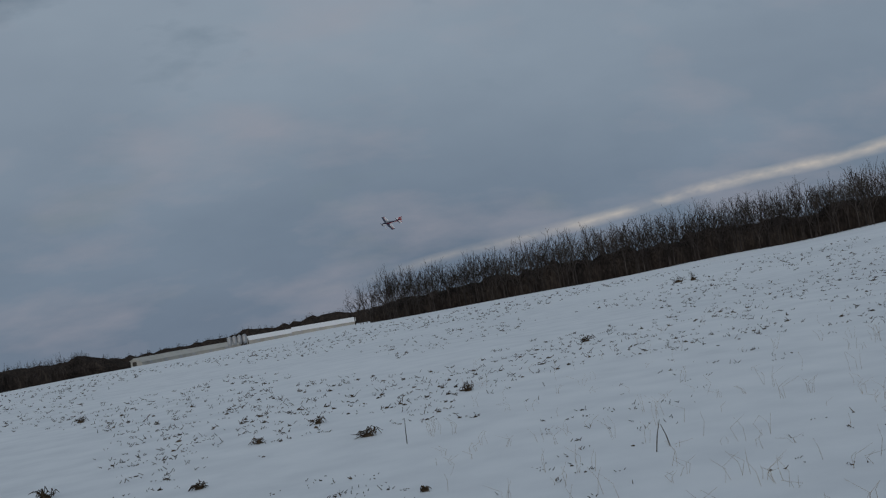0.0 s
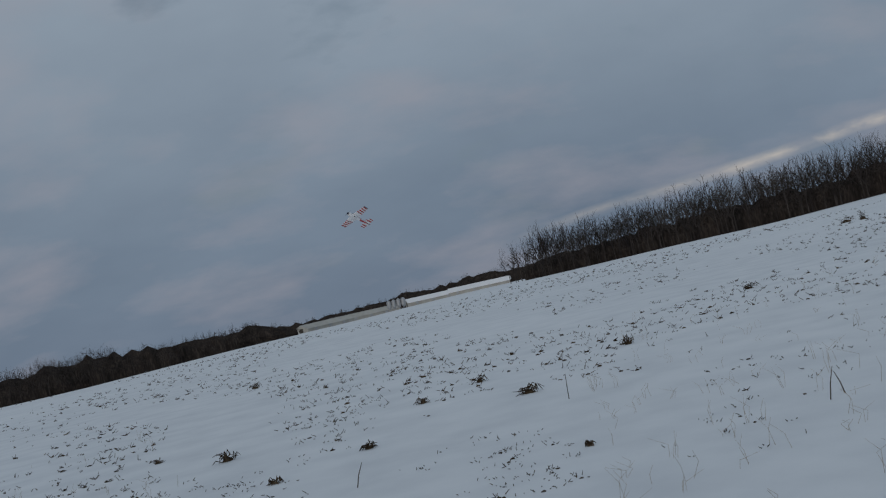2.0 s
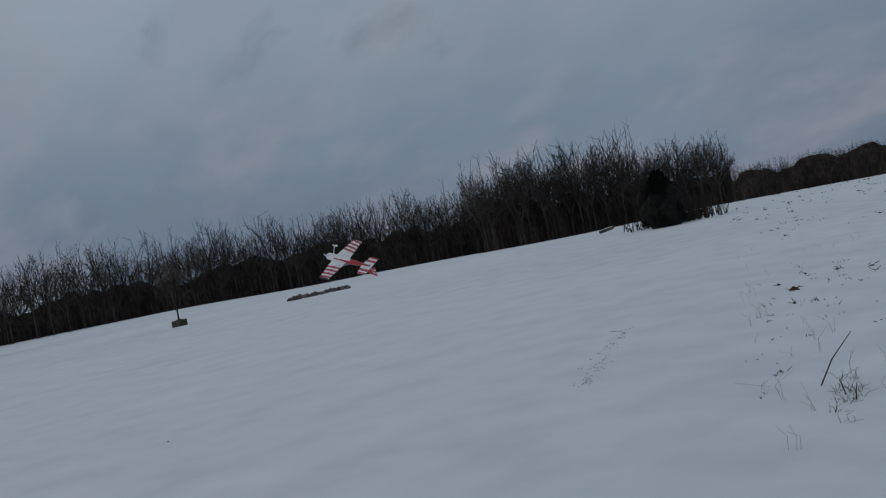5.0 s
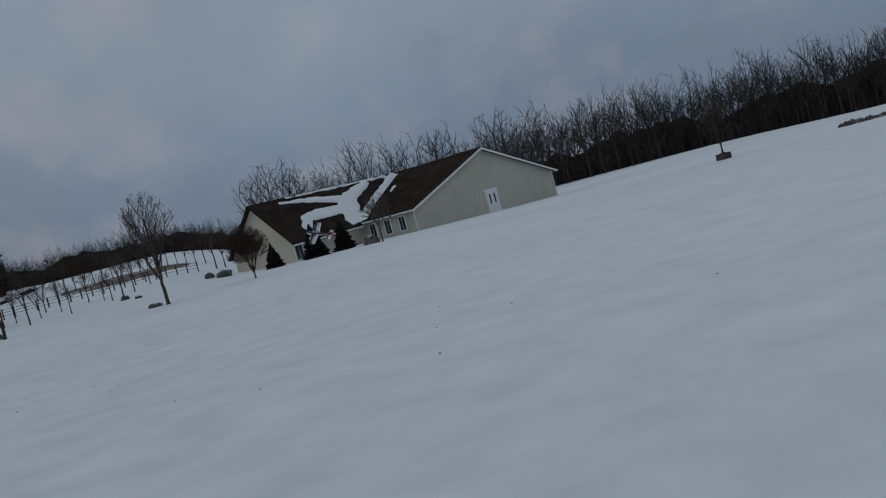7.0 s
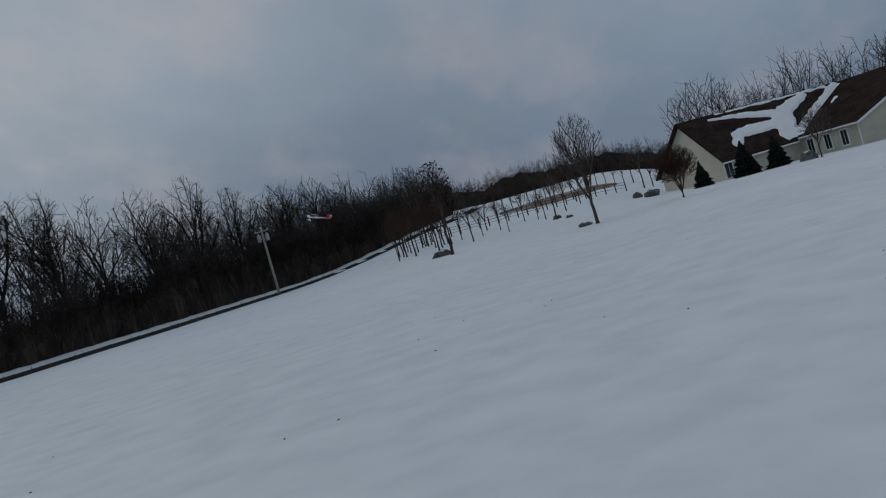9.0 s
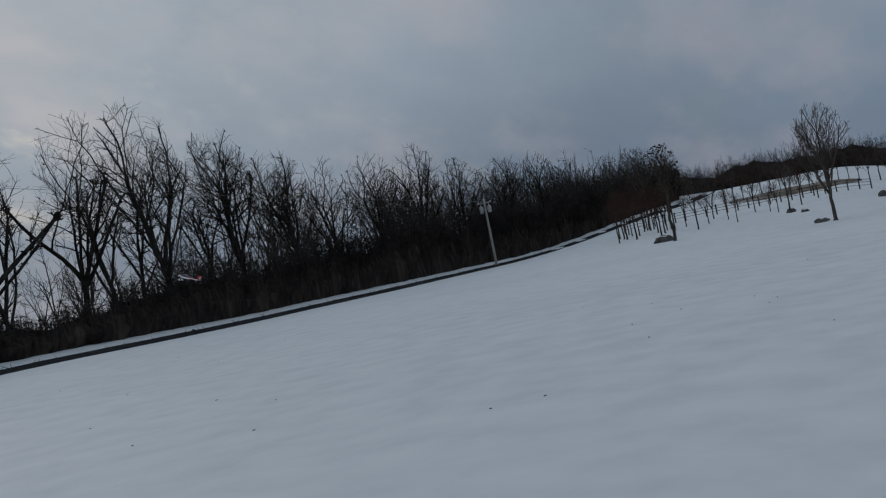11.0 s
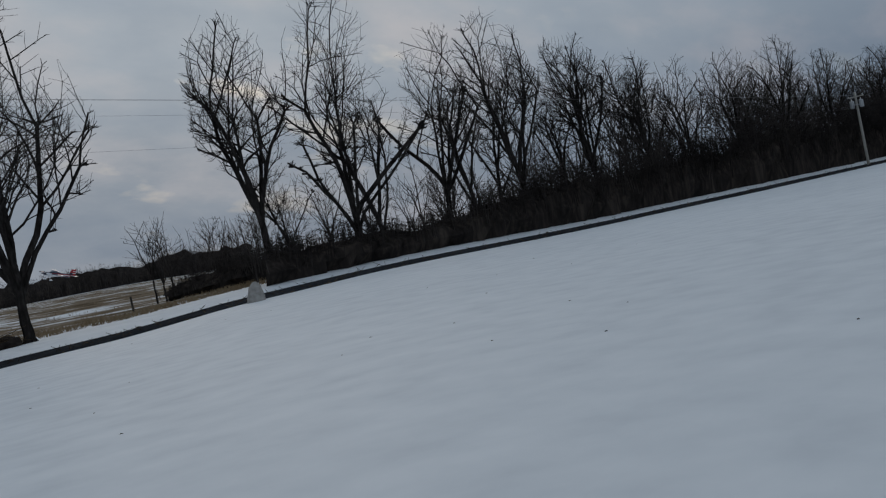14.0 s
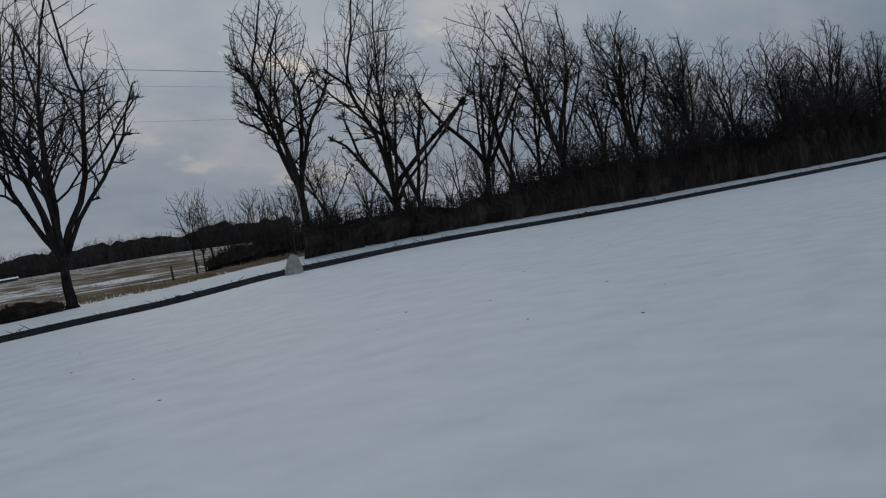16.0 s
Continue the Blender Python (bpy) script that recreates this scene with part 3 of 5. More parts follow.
for k in range(70):
    a, l = rng.uniform(0, 6.28), rng.uniform(0.6, 1.8)
    p = Vector((rng.gauss(0, 0.8), rng.gauss(0, 0.5), rng.uniform(0.1, 0.7)))
    geo.tube([p, p + Vector((l * math.cos(a), l * math.sin(a), rng.uniform(-0.2, 0.5)))], [0.03, 0.01], 3, 0, False)
part("branches", geo.mesh("branches", STUBBLE), pile)
for az, r, h in ((156.95, 78, 1.25), (167.0, 66, 0.9), (168.4, 66, 0.9), (165.6, 68, 0.9)):
    x, y, z = on_ground(az, r)
    geo = Geo().tube([(0, 0, -0.3), (0.01, 0, h * 0.6), (0.02, 0.01, h)], [0.09, 0.085, 0.08], 8)
    tagged(part("fence_post", geo.mesh("fence_post", TIMBER)), "weathered round wooden fence post in snow", "post", "field fence posts").matrix_basis = pose(x, y, z)
# far farm sheds past the field
for az, r, w, h in ((165.3, 420, 7, 1.5),):
    x, y, z = on_ground(az, r)
    shed = thing("farm_shed", (x, y, z), "low pale farm shed with a snow-covered roof", "shed", turn=az)
    part("wall", Geo().box((-w / 2, -3, -0.5), (w / 2, 3, h * 0.6)).mesh("wall", TIMBER), shed)
    g = Geo().add([(-w / 2 - .4, -3.5, h * .55), (w / 2 + .4, -3.5, h * .55), (w / 2 + .4, 0, h), (-w / 2 - .4, 0, h), (w / 2 + .4, 3.5, h * .55), (-w / 2 - .4, 3.5, h * .55)],
                  [(0, 1, 2, 3), (3, 2, 4, 5), (0, 3, 5), (1, 4, 2), (0, 5, 4, 1)])
    part("roof", g.mesh("roof", ROOF_SNOW), shed)

# ---- standing stone, pole and wires ----
x, y, z = on_ground(150.3, 54)
geo = Geo()
prof = [(-0.1, 0.52), (0.25, 0.5), (0.55, 0.43), (0.8, 0.33), (0.98, 0.2), (1.08, 0.08)]
vs, n = [], 14
for k, (h, w) in enumerate(prof):
    for c in range(n):
        a = 2 * math.pi * c / n
        wob = 1 + 0.12 * noise.noise(Vector((math.cos(a) * 2, math.sin(a) * 2, h * 3)))
        vs.append((w * 0.95 * math.cos(a) * wob + 0.07 * h, 0.62 * w * math.sin(a) * wob, h))
geo.add(vs, [(k * n + c, k * n + (c + 1) % n, (k + 1) * n + (c + 1) % n, (k + 1) * n + c) for k in range(len(prof) - 1) for c in range(n)] + [tuple((len(prof) - 1) * n + c for c in range(n))])
ob = tagged(part("standing_stone", geo.mesh("standing_stone", LIMESTONE, True)), "rounded grey upright stone beside the lane", "stone")
ob.matrix_basis = pose(x, y, z, 0, 0, 150)

PX, PY, PZ = on_ground(115.55, 118)


def utility_pole(x, y, z, h, label):
    p = thing("utility_pole", (x, y, z), label, "utility pole", "power line poles")
    part("mast", Geo().tube([(0, 0, -0.4), (0, 0, h * 0.5), (0, 0, h)], [0.16, 0.14, 0.11], 10).mesh("mast", POLE_WOOD), p)
    part("crossarm", Geo().box((-0.06, -0.9, h - 0.6), (0.06, 0.9, h - 0.47), bevel=0.01).mesh("crossarm", POLE_WOOD), p)
    for o in (-0.8, 0.8):
        part("insulator", Geo().tube([(0, o, h - 0.5), (0, o, h - 0.38), (0, o, h - 0.3)], [0.05, 0.07, 0.03], 8).mesh("insulator", GREY_METAL), p)
    for o in (-0.52, 0.52):
        can = part("transformer", Geo().tube([(0.0, o, h - 1.75), (0.0, o, h - 1.7), (0.0, o, h - 1.0), (0.0, o, h - 0.92)], [0.18, 0.24, 0.24, 0.15], 12).mesh("transformer", GREY_METAL), p)
        part("bushing", Geo().tube([(0, o, h - 0.95), (0, o, h - 0.72)], [0.05, 0.03], 6).mesh("bushing", WHITE), can)
    part("bracket", Geo().box((-0.05, -0.5, h - 1.45), (0.16, 0.5, h - 1.36)).mesh("bracket", GREY_METAL), p)
    return p


utility_pole(PX, PY, PZ, 8.2, "pale wooden utility pole with two grey transformer cans")


def cable(a, b, sag, r):
    a, b = Vector(a), Vector(b)
    pts = [a.lerp(b, k / 24) - Vector((0, 0, 4 * sag * (k / 24) * (1 - k / 24))) for k in range(25)]
    ob = part("power_line", Geo().tube(pts, [r] * 25, 4).mesh("power_line", WIRE))
    return tagged(ob, "thin dark overhead power cable between poles", "cable", "overhead cables")


cable((PX, PY - 0.3, PZ + 7.9), (26, -57, 17.4), 0.5, 0.016)
cable((PX, PY - 0.3, PZ + 7.2), (26, -57, 16.3), 0.5, 0.006)
cable((PX, PY - 0.3, PZ + 6.4), (26, -57, 13.6), 0.6, 0.006)

# ---- poultry barns and feed bins ----


def barn(az, r, length, width, turn, roof_mat, label):
    x, y, z = on_ground(az, r)
    b = thing("poultry_barn", (x, y, z), label, "barn", "farm barns", turn=turn)
    l, w = length / 2, width / 2
    part("wall", Geo().add([(-l, -w, -3), (l, -w, -3), (l, w, -3), (-l, w, -3), (-l, -w, 2.0), (l, -w, 2.0), (l, w, 2.0), (-l, w, 2.0), (-l, 0, 4.0), (l, 0, 4.0)],
                           [(0, 1, 5, 4), (2, 3, 7, 6), (1, 2, 6, 9, 5), (3, 0, 4, 8, 7)]).mesh("wall", BARN_METAL), b)
    for s in (-1, 1):
        part("roof", Geo().add([(-l - .4, s * (w + .5), 1.85), (l + .4, s * (w + .5), 1.85), (l + .4, 0, 4.1), (-l - .4, 0, 4.1),
                                (-l - .4, s * (w + .5), 1.7), (l + .4, s * (w + .5), 1.7), (l + .4, 0, 3.95), (-l - .4, 0, 3.95)],
                               [(0, 1, 2, 3), (4, 5, 6, 7), (0, 1, 5, 4), (0, 3, 7, 4), (1, 2, 6, 5)]).mesh("roof", roof_mat), b)
    for k in range(int(length / 9)):
        o = -l + 5 + k * 9
        part("fan_hood", Geo().box((o - 0.7, -w - 0.45, 0.5), (o + 0.7, -w + 0.02, 1.9), bevel=0.05).mesh("fan_hood", GREY_METAL), b)
    part("door", Geo().box((-l - 0.08, -1.6, -1), (-l - 0.01, 1.6, 2.3)).mesh("door", TIMBER), b)
    return b


barn(4.2, 520, 30, 12, 40, BARN_METAL, "long pale metal poultry barn in the snow")
barn(1.9, 560, 40, 12, 14, BARN_METAL, "long pale metal poultry barn in the snow")
barn(-2.6, 560, 38, 13, 6, ROOF_SNOW, "long poultry barn with a snow-covered roof")
barn(-5.0, 540, 34, 13, -8, ROOF_SNOW, "long poultry barn with a snow-covered roof")
for k in range(4):
    x, y, z = on_ground(0.35 - 0.28 * k, 500)
    s = thing("feed_bin", (x, y, z), "galvanised feed bin on legs beside the barns", "feed bin", "feed bins")
    part("tank", Geo().tube([(0, 0, 0.9), (0, 0, 2.1), (0, 0, 4.9), (0, 0, 5.7)], [0.3, 1.15, 1.15, 0.25], 14).mesh("tank", GREY_METAL), s)
    for c in range(4):
        a = c * 1.5708 + 0.78
        part("leg", Geo().tube([(1.0 * math.cos(a), 1.0 * math.sin(a), -2), (1.0 * math.cos(a), 1.0 * math.sin(a), 2.4)], [0.06, 0.06], 5).mesh("leg", GREY_METAL), s)

# ---- house ----
HAZ, HD = 82.2, 95.0
fx, fy = bearing(HAZ, 1)
AX, AY = fx * HD, fy * HD
rx_, ry_ = math.cos(radians(HAZ)), math.sin(radians(HAZ))
B2 = (16.46 * rx_ + 112.8 * fx, 16.46 * ry_ + 112.8 * fy)
hturn = math.degrees(math.atan2(B2[1] - AY, B2[0] - AX))
FLOOR = -1.75
house = thing("house", (AX, AY, FLOOR), "long beige-sided single-storey house with a brown shingle roof partly under snow", "house", turn=hturn)
W, D, EH, RH = 24.3, 18.0, 3.2, 7.4     # gable width, depth, eaves and ridge height
S2, S3, UL = 7.1, 16.5, -9.3           # front and back of the long wing, its far end
SR = (S2 + S3) / 2


def plate(pts, thick, n):
    """A slab: a plane outline and its copy moved against the normal."""
    n = Vector(n).normalized() * thick
    k = len(pts)
    vs = [Vector(p) for p in pts] + [Vector(p) - n for p in pts]
    return Geo().add(vs, [tuple(range(k)), tuple(reversed(range(k, 2 * k)))] + [(i, (i + 1) % k, k + (i + 1) % k, k + i) for i in range(k)])


T = 0.2
gable = [(0, 0, -1.5), (W, 0, -1.5), (W, 0, EH), (W / 2, 0, RH - 0.12), (0, 0, EH)]
part("gable_wall", plate(gable, T, (0, -1, 0)).mesh("wall", SIDING), house)
part("side_wall", Geo().box((0, T, -1.5), (T, S2, EH)).mesh("wall", SIDING), house)
part("side_wall", Geo().box((W - T, T, -1.5), (W, S3, EH)).mesh("wall", SIDING), house)
part("front_wall", Geo().box((UL, S2, -1.5), (T, S2 + T, EH)).mesh("wall", SIDING), house)
part("back_wall", Geo().box((UL, S3 - T, -1.5), (W - T, S3, EH)).mesh("wall", SIDING), house)
g2 = [(UL, S2 + T, -1.5), (UL, S3 - T, -1.5), (UL, S3 - T, EH), (UL, SR, RH - 0.12), (UL, S2 + T, EH)]
part("end_wall", plate(g2, T, (-1, 0, 0)).mesh("wall", SIDING), house)
for k in range(17):   # lap boards on the gable
    z = 0.15 + k * 0.4
    x0 = 0.05 if z < EH else (z - EH) / (RH - EH) * W / 2 + 0.1
    if z < RH - 0.5:
        part("lap_board", Geo().box((x0, -0.022, z), (W - x0, -0.002, z + 0.05)).mesh("lap_board", SIDING), house)
slope = (RH - EH) / (W / 2)
OV = 0.5
sl2 = (RH - EH) / (SR - S2)
roof_l = [(-OV, -OV, EH - OV * slope), (W / 2, -OV, RH), (W / 2, SR, RH), (0, S2 + 0.02, EH + 0.05), (-OV, S2 - OV, EH - OV * slope)]
part("roof", plate(roof_l, 0.16, (-slope, 0, 1)).mesh("roof", SHINGLE), house)
roof_r = [(W / 2, -OV, RH), (W + OV, -OV, EH - OV * slope), (W + OV, SR, EH - OV * slope), (W / 2, SR, RH)]
part("roof", plate(roof_r, 0.16, (slope, 0, 1)).mesh("roof", SHINGLE), house)
roof_f = [(UL - OV, S2 - OV, EH - OV * sl2), (-OV, S2 - OV, EH - OV * sl2), (0, S2, EH + 0.02), (W / 2, SR, RH + 0.01), (UL - OV, SR, RH + 0.01)]
part("roof", plate(roof_f, 0.16, (0, -sl2, 1)).mesh("roof", SHINGLE), house)
roof_b = [(UL - OV, SR, RH), (W + OV, SR, RH), (W + OV, S3 + OV, EH - OV * sl2), (UL - OV, S3 + OV, EH - OV * sl2)]
part("roof", plate(roof_b, 0.16, (0, sl2, 1)).mesh("roof", SHINGLE), house)
# white boards along the eaves and the verge
for a, b in (((-OV, -OV - 0.03, EH - OV * slope - 0.08), (W / 2, -OV - 0.03, RH - 0.08)), ((W / 2, -OV - 0.03, RH - 0.08), (W + OV, -OV - 0.03, EH - OV * slope - 0.08))):
    part("verge_board", plate([a, b, (b[0], b[1], b[2] - 0.22), (a[0], a[1], a[2] - 0.22)], 0.04, (0, -1, 0)).mesh("verge_board", WHITE), house)
part("gutter", Geo().box((-OV - 0.12, -OV, EH - OV * slope - 0.22), (-OV + 0.0, S2 - OV, EH - OV * slope - 0.08), bevel=0.02).mesh("gutter", WHITE), house)
part("gutter", Geo().box((UL - OV, S2 - OV - 0.12, EH - OV * sl2 - 0.24), (-OV, S2 - OV, EH - OV * sl2 - 0.1), bevel=0.02).mesh("gutter", WHITE), house)
part("gutter", Geo().box((W + OV, -OV, EH - OV * slope - 0.22), (W + OV + 0.12, S3, EH - OV * slope - 0.08), bevel=0.02).mesh("gutter", WHITE), house)
for x0 in (0.0, W - 0.12):
    part("corner_board", Geo().box((x0, -0.03, -1.2), (x0 + 0.12, -0.004, EH)).mesh("corner_board", WHITE), house)
# double door in the gable
dr = part("door", Geo().box((11.4, -0.06, 0.35), (13.5, -0.004, 2.75), bevel=0.01).mesh("door", WHITE), house, "white double door with two narrow panes")
for o in (11.95, 12.75):
    part("pane", Geo().box((o, -0.075, 1.35), (o + 0.22, -0.055, 2.35)).mesh("pane", GLASS), dr)
part("door_frame", Geo().box((11.25, -0.04, 2.75), (13.65, -0.002, 2.92)).mesh("door_frame", WHITE), house)


def window(y0, z0, w, h, x=-0.004):
    wd = part("window", Geo().box((x - 0.05, y0 - 0.1, z0 - 0.1), (x, y0 + w + 0.1, z0 + h + 0.1), bevel=0.01).mesh("window", WHITE), house)
    for k in range(2):
        part("pane", Geo().box((x - 0.065, y0 + k * w / 2 + 0.03, z0 + 0.02), (x - 0.045, y0 + (k + 1) * w / 2 - 0.03, z0 + h - 0.02)).mesh("pane", GLASS), wd)


for y0 in (1.3, 3.3, 5.4):
    window(y0, 1.2, 0.75, 1.35)
for x0 in (-9.4, -6.8, -3.6):
    wd = part("window", Geo().box((x0 - 0.1, S2 - 0.05, 1.1), (x0 + 1.0, S2 - 0.004, 2.6), bevel=0.01).mesh("window", WHITE), house)
    for k in range(2):
        part("pane", Geo().box((x0 + 0.02 + k * 0.46, S2 - 0.07, 1.2), (x0 + 0.42 + k * 0.46, S2 - 0.045, 2.5)).mesh("pane", GLASS), wd)


def melting_snow(strokes, place, n, u0, u1, v0, v1, seed):
    """What is left of the snow on one roof plane: rounded strokes (u, v, radius to u, v, radius) run together, thinning out to their edges."""
    step = 0.14
    nu, nv = int((u1 - u0) / step), int((v1 - v0) / step)
    U, V = np.meshgrid(u0 + step * np.arange(nu + 1), v0 + step * np.arange(nv + 1), indexing="ij")
    depth = np.full(U.shape, -9.0)
    for a, b, ra, c, d, rb in strokes:
        k = np.clip(((U - a) * (c - a) + (V - b) * (d - b)) / ((c - a) ** 2 + (d - b) ** 2 + 1e-6), 0, 1)
        e = (ra + (rb - ra) * k) - np.hypot(U - a - k * (c - a), V - b - k * (d - b))
        h = np.clip(0.5 + (e - depth) / 0.7, 0, 1)
        depth = depth * (1 - h) + e * h + 0.17 * h * (1 - h)
    vs, index, fs = [], {}, []
    for i in range(nu + 1):
        for j in range(nv + 1):
            d = depth[i, j] + 0.20 * noise.noise(Vector((U[i, j] * 0.9, V[i, j] * 1.1, seed))) + 0.10 * noise.noise(Vector((U[i, j] * 2.3, V[i, j] * 2.3, seed)))
            if d > -0.4:
                index[i, j] = len(vs)
                vs.append(Vector(place(U[i, j], V[i, j])) + n * (0.012 + min(0.15, max(-0.12, 0.55 * d))))
    for i, j in index:
        q = [(i, j), (i + 1, j), (i + 1, j + 1), (i, j + 1)]
        if all(c in index for c in q):
            fs.append(tuple(index[c] for c in q))
    part("snow_patch", Geo().add(vs, fs).mesh("snow_patch", ROOF_SNOW, True), house, "old snow melting off the shingles")


LF = math.hypot(SR - S2, RH - EH)
front_strokes = [(-0.6, 0.3, 1.0, 0.7, 2.6, 1.2), (0.7, 2.6, 1.2, 2.2, 4.1, 0.8), (2.2, 4.1, 0.8, 6.2, 5.7, 0.45), (0.9, 4.0, 0.7, -2.6, 5.0, 0.42), (-2.6, 5.0, 0.42, -6.2, 5.6, 0.16),
                 (0.2, 2.5, 0.8, -3.4, 2.55, 0.75), (-3.4, 2.55, 0.75, -5.4, 2.4, 0.6), (-5.4, 2.4, 0.6, -6.5, 1.0, 0.42), (1.4, 0.4, 0.9, 10.9, 5.9, 0.5), (9.5, 6.05, 0.20, -4.8, 6.15, 0.10)]
melting_snow(front_strokes, lambda u, v: (u, S2 + (SR - S2) * v / LF, EH + (RH - EH) * v / LF), Vector((0, -sl2, 1)).normalized(), -8.0, 11.8, -0.35, LF - 0.02, 3.0)
LS = math.hypot(W / 2, RH - EH)
side_strokes = [(6.9, 0.2, 0.5, 9.5, 5.0, 0.65), (9.5, 5.0, 0.65, 11.5, 11.5, 0.5), (7.9, 6.4, 0.1, 8.5, 7.8, 0.22)]
melting_snow(side_strokes, lambda u, v: (W / 2 * v / LS, u, EH + (RH - EH) * v / LS), Vector((-slope, 0, 1)).normalized(), 5.5, 11.7, -0.3, LS - 0.05, 8.0)
for u in (-7.5, -3.0):
    part("vent_pipe", Geo().tube([(u, SR + 1.2, RH - 1.2), (u, SR + 1.2, RH + 0.25)], [0.06, 0.06], 8).mesh("vent_pipe", GREY_METAL), house)

# ---- yard trees and stones ----


def spruce(az, r, h, seed):
    x, y, z = on_ground(az, r)
    t = thing("spruce", (x, y, z), "small dark green spruce beside the house", "tree", "spruces by the house")
    part("trunk", Geo().tube([(0, 0, -0.3), (0, 0, h * 0.95)], [0.09, 0.015], 7).mesh("trunk", BARK), t)
    rng, geo = random.Random(seed), Geo()
    for k in range(26):
        f = k / 26
        rad = (1 - f) ** 0.85 * h * 0.46
        for c in range(int(9 + 9 * (1 - f))):
            a, l = rng.uniform(0, 6.28), rad * rng.uniform(0.7, 1.12)
            z0 = h * (0.05 + 0.93 * f)
            e = Vector((math.cos(a), math.sin(a), 0))
            sd = Vector((-math.sin(a), math.cos(a), 0)) * (0.10 + 0.09 * l)
            o, m, tip = Vector((0, 0, z0)), Vector((0, 0, z0 - 0.10 * l)) + e * l * 0.6, Vector((0, 0, z0 - 0.12 * l)) + e * l
            geo.add([o, m + sd, tip, m - sd, m + Vector((0, 0, 0.14)), m - Vector((0, 0, 0.16))], [(0, 1, 4), (1, 2, 4), (2, 3, 4), (3, 0, 4), (0, 5, 1), (1, 5, 2), (2, 5, 3), (3, 5, 0)])
    part("foliage", geo.mesh("foliage", NEEDLES), t)


spruce(88.2, 88, 3.1, 1)
spruce(86.5, 90, 2.8, 2)
spruce(90.6, 90, 2.3, 3)


def boulder(name, az, r, size, seed, label, group=""):
    x, y, z = on_ground(az, r)
    ob = part(name, Geo().blob((0, 0, size[2] * 0.35), size, seed, 0.35, 3).mesh(name, ROCK, True))
    ob.matrix_basis = pose(x, y, z, 0, 0, seed * 40)
    cap = part("snow_cap", Geo().blob((0, 0, size[2] * 1.14), (size[0] * 0.5, size[1] * 0.5, size[2] * 0.22), seed + 3, 0.3, 2).mesh("snow_cap", ROOF_SNOW, True), ob)
    return tagged(ob, label, "rock", group)


boulder("boulder", 84.95, 86, (0.7, 0.6, 0.55), 1.3, "grey landscaping boulder beside a young tree", "yard boulders")
boulder("boulder", 106.0, 76, (0.75, 0.5, 0.36), 2.1, "grey landscaping boulder beside a young tree", "yard boulders")
boulder("boulder", 97.55, 65, (0.5, 0.4, 0.18), 3.7, "low boulder nearly buried in snow", "yard boulders")
boulder("boulder", 93.5, 92, (0.9, 0.7, 0.5), 4.2, "large boulder at the edge of the yard", "yard boulders")
boulder("boulder", 94.3, 95, (0.6, 0.5, 0.4), 5.2, "large boulder at the edge of the yard", "yard boulders")
boulder("boulder", 99.0, 90, (0.4, 0.35, 0.26), 6.4, "grey landscaping boulder in the snow", "yard boulders")
boulder("boulder", 98.3, 86, (0.3, 0.25, 0.16), 7.1, "grey landscaping boulder in the snow", "yard boulders")

bare_tree("yard_tree", on_ground(96.85, 64), crowned_tree(120, 7.2, 2.5, 1.75, BARK_PALE, limbs=9, sides=3, rise=0.111, spread=(8, 26), fork=2.3, tip=0.009), "slender leafless yard tree with upswept branches", "yard trees", 20)
leafy = bare_tree("yard_tree", on_ground(105.35, 74), crowned_tree(121, 7.1, 2.6, 1.7, BARK_PALE, limbs=6, sides=4, fork=4.0, tip=0.011), "slender leafless yard tree with a few dead leaves", "yard trees", 130)
geo, rng = Geo(), random.Random(122)
for k in range(90):     # curled dead leaves still on the twigs
    a, z = rng.uniform(0, 6.28), rng.uniform(3.4, 7.1)
    q = 1.7 * math.sin(math.pi * min(1.0, 0.1 + 0.88 * (z - 2.6) / 4.5)) ** 0.6 * math.sqrt(rng.random())
    geo.blob((q * math.cos(a), q * math.sin(a), z), (rng.uniform(0.05, 0.12), rng.uniform(0.05, 0.12), rng.uniform(0.04, 0.08)), k * 0.7, 0.6, 1)
part("dead_leaves", geo.mesh("dead_leaves", BARK_RED), leafy, "clusters of curled dead leaves")
bare_tree("yard_tree", on_ground(84.3, 84), crowned_tree(123, 4.4, 1.5, 1.5, BARK_PALE, limbs=6, sides=4, fork=1.3, tip=0.009, spread=(10, 40)), "small leafless tree in front of the house", "yard trees", 60)
bare_tree("yard_tree", on_ground(106.6, 118), crowned_tree(124, 9.6, 3.6, 1.9, BARK_PALE, limbs=7, sides=4, rise=0.105, tip=0.010), "slender leafless yard tree with upswept branches", "yard trees", 10)
bare_tree("shrub", on_ground(91.85, 70), crowned_tree(150, 3.9, 0.7, 1.75, BARK_RED, limbs=16, sides=5, rise=0.087, spread=(10, 45), fork=0.5, tip=0.008, taper=0.8), "dense reddish-brown shrub on a short trunk at the house corner", "", 0)
ROW_TREE = [crowned_tree(140 + k, 5.5, 1.7 + 0.3 * k, 1.5, BARK_RED if k % 2 else BARK_PALE, limbs=5, sides=3, tip=0.0095, spread=(14, 44)) for k in range(4)]
rng = random.Random(53)
for k in range(12):
    az = 97.4 + 8.2 * (k + rng.uniform(-0.5, 0.5)) / 12
    bare_tree("orchard_tree", on_ground(az, rng.uniform(88, 118)), ROW_TREE[k % 4], "young leafless tree in a planted row", "young tree rows", rng.uniform(0, 360), rng.uniform(0.5, 0.85))
for k in range(18):
    bare_tree("orchard_tree", on_ground(105.2 + 3.4 * (k + rng.random()) / 18, rng.uniform(86, 118)), ROW_TREE[1 + 2 * (k % 2)], "young tree keeping rusty brown twigs", "young tree rows", rng.uniform(0, 360), rng.uniform(0.75, 1.0))
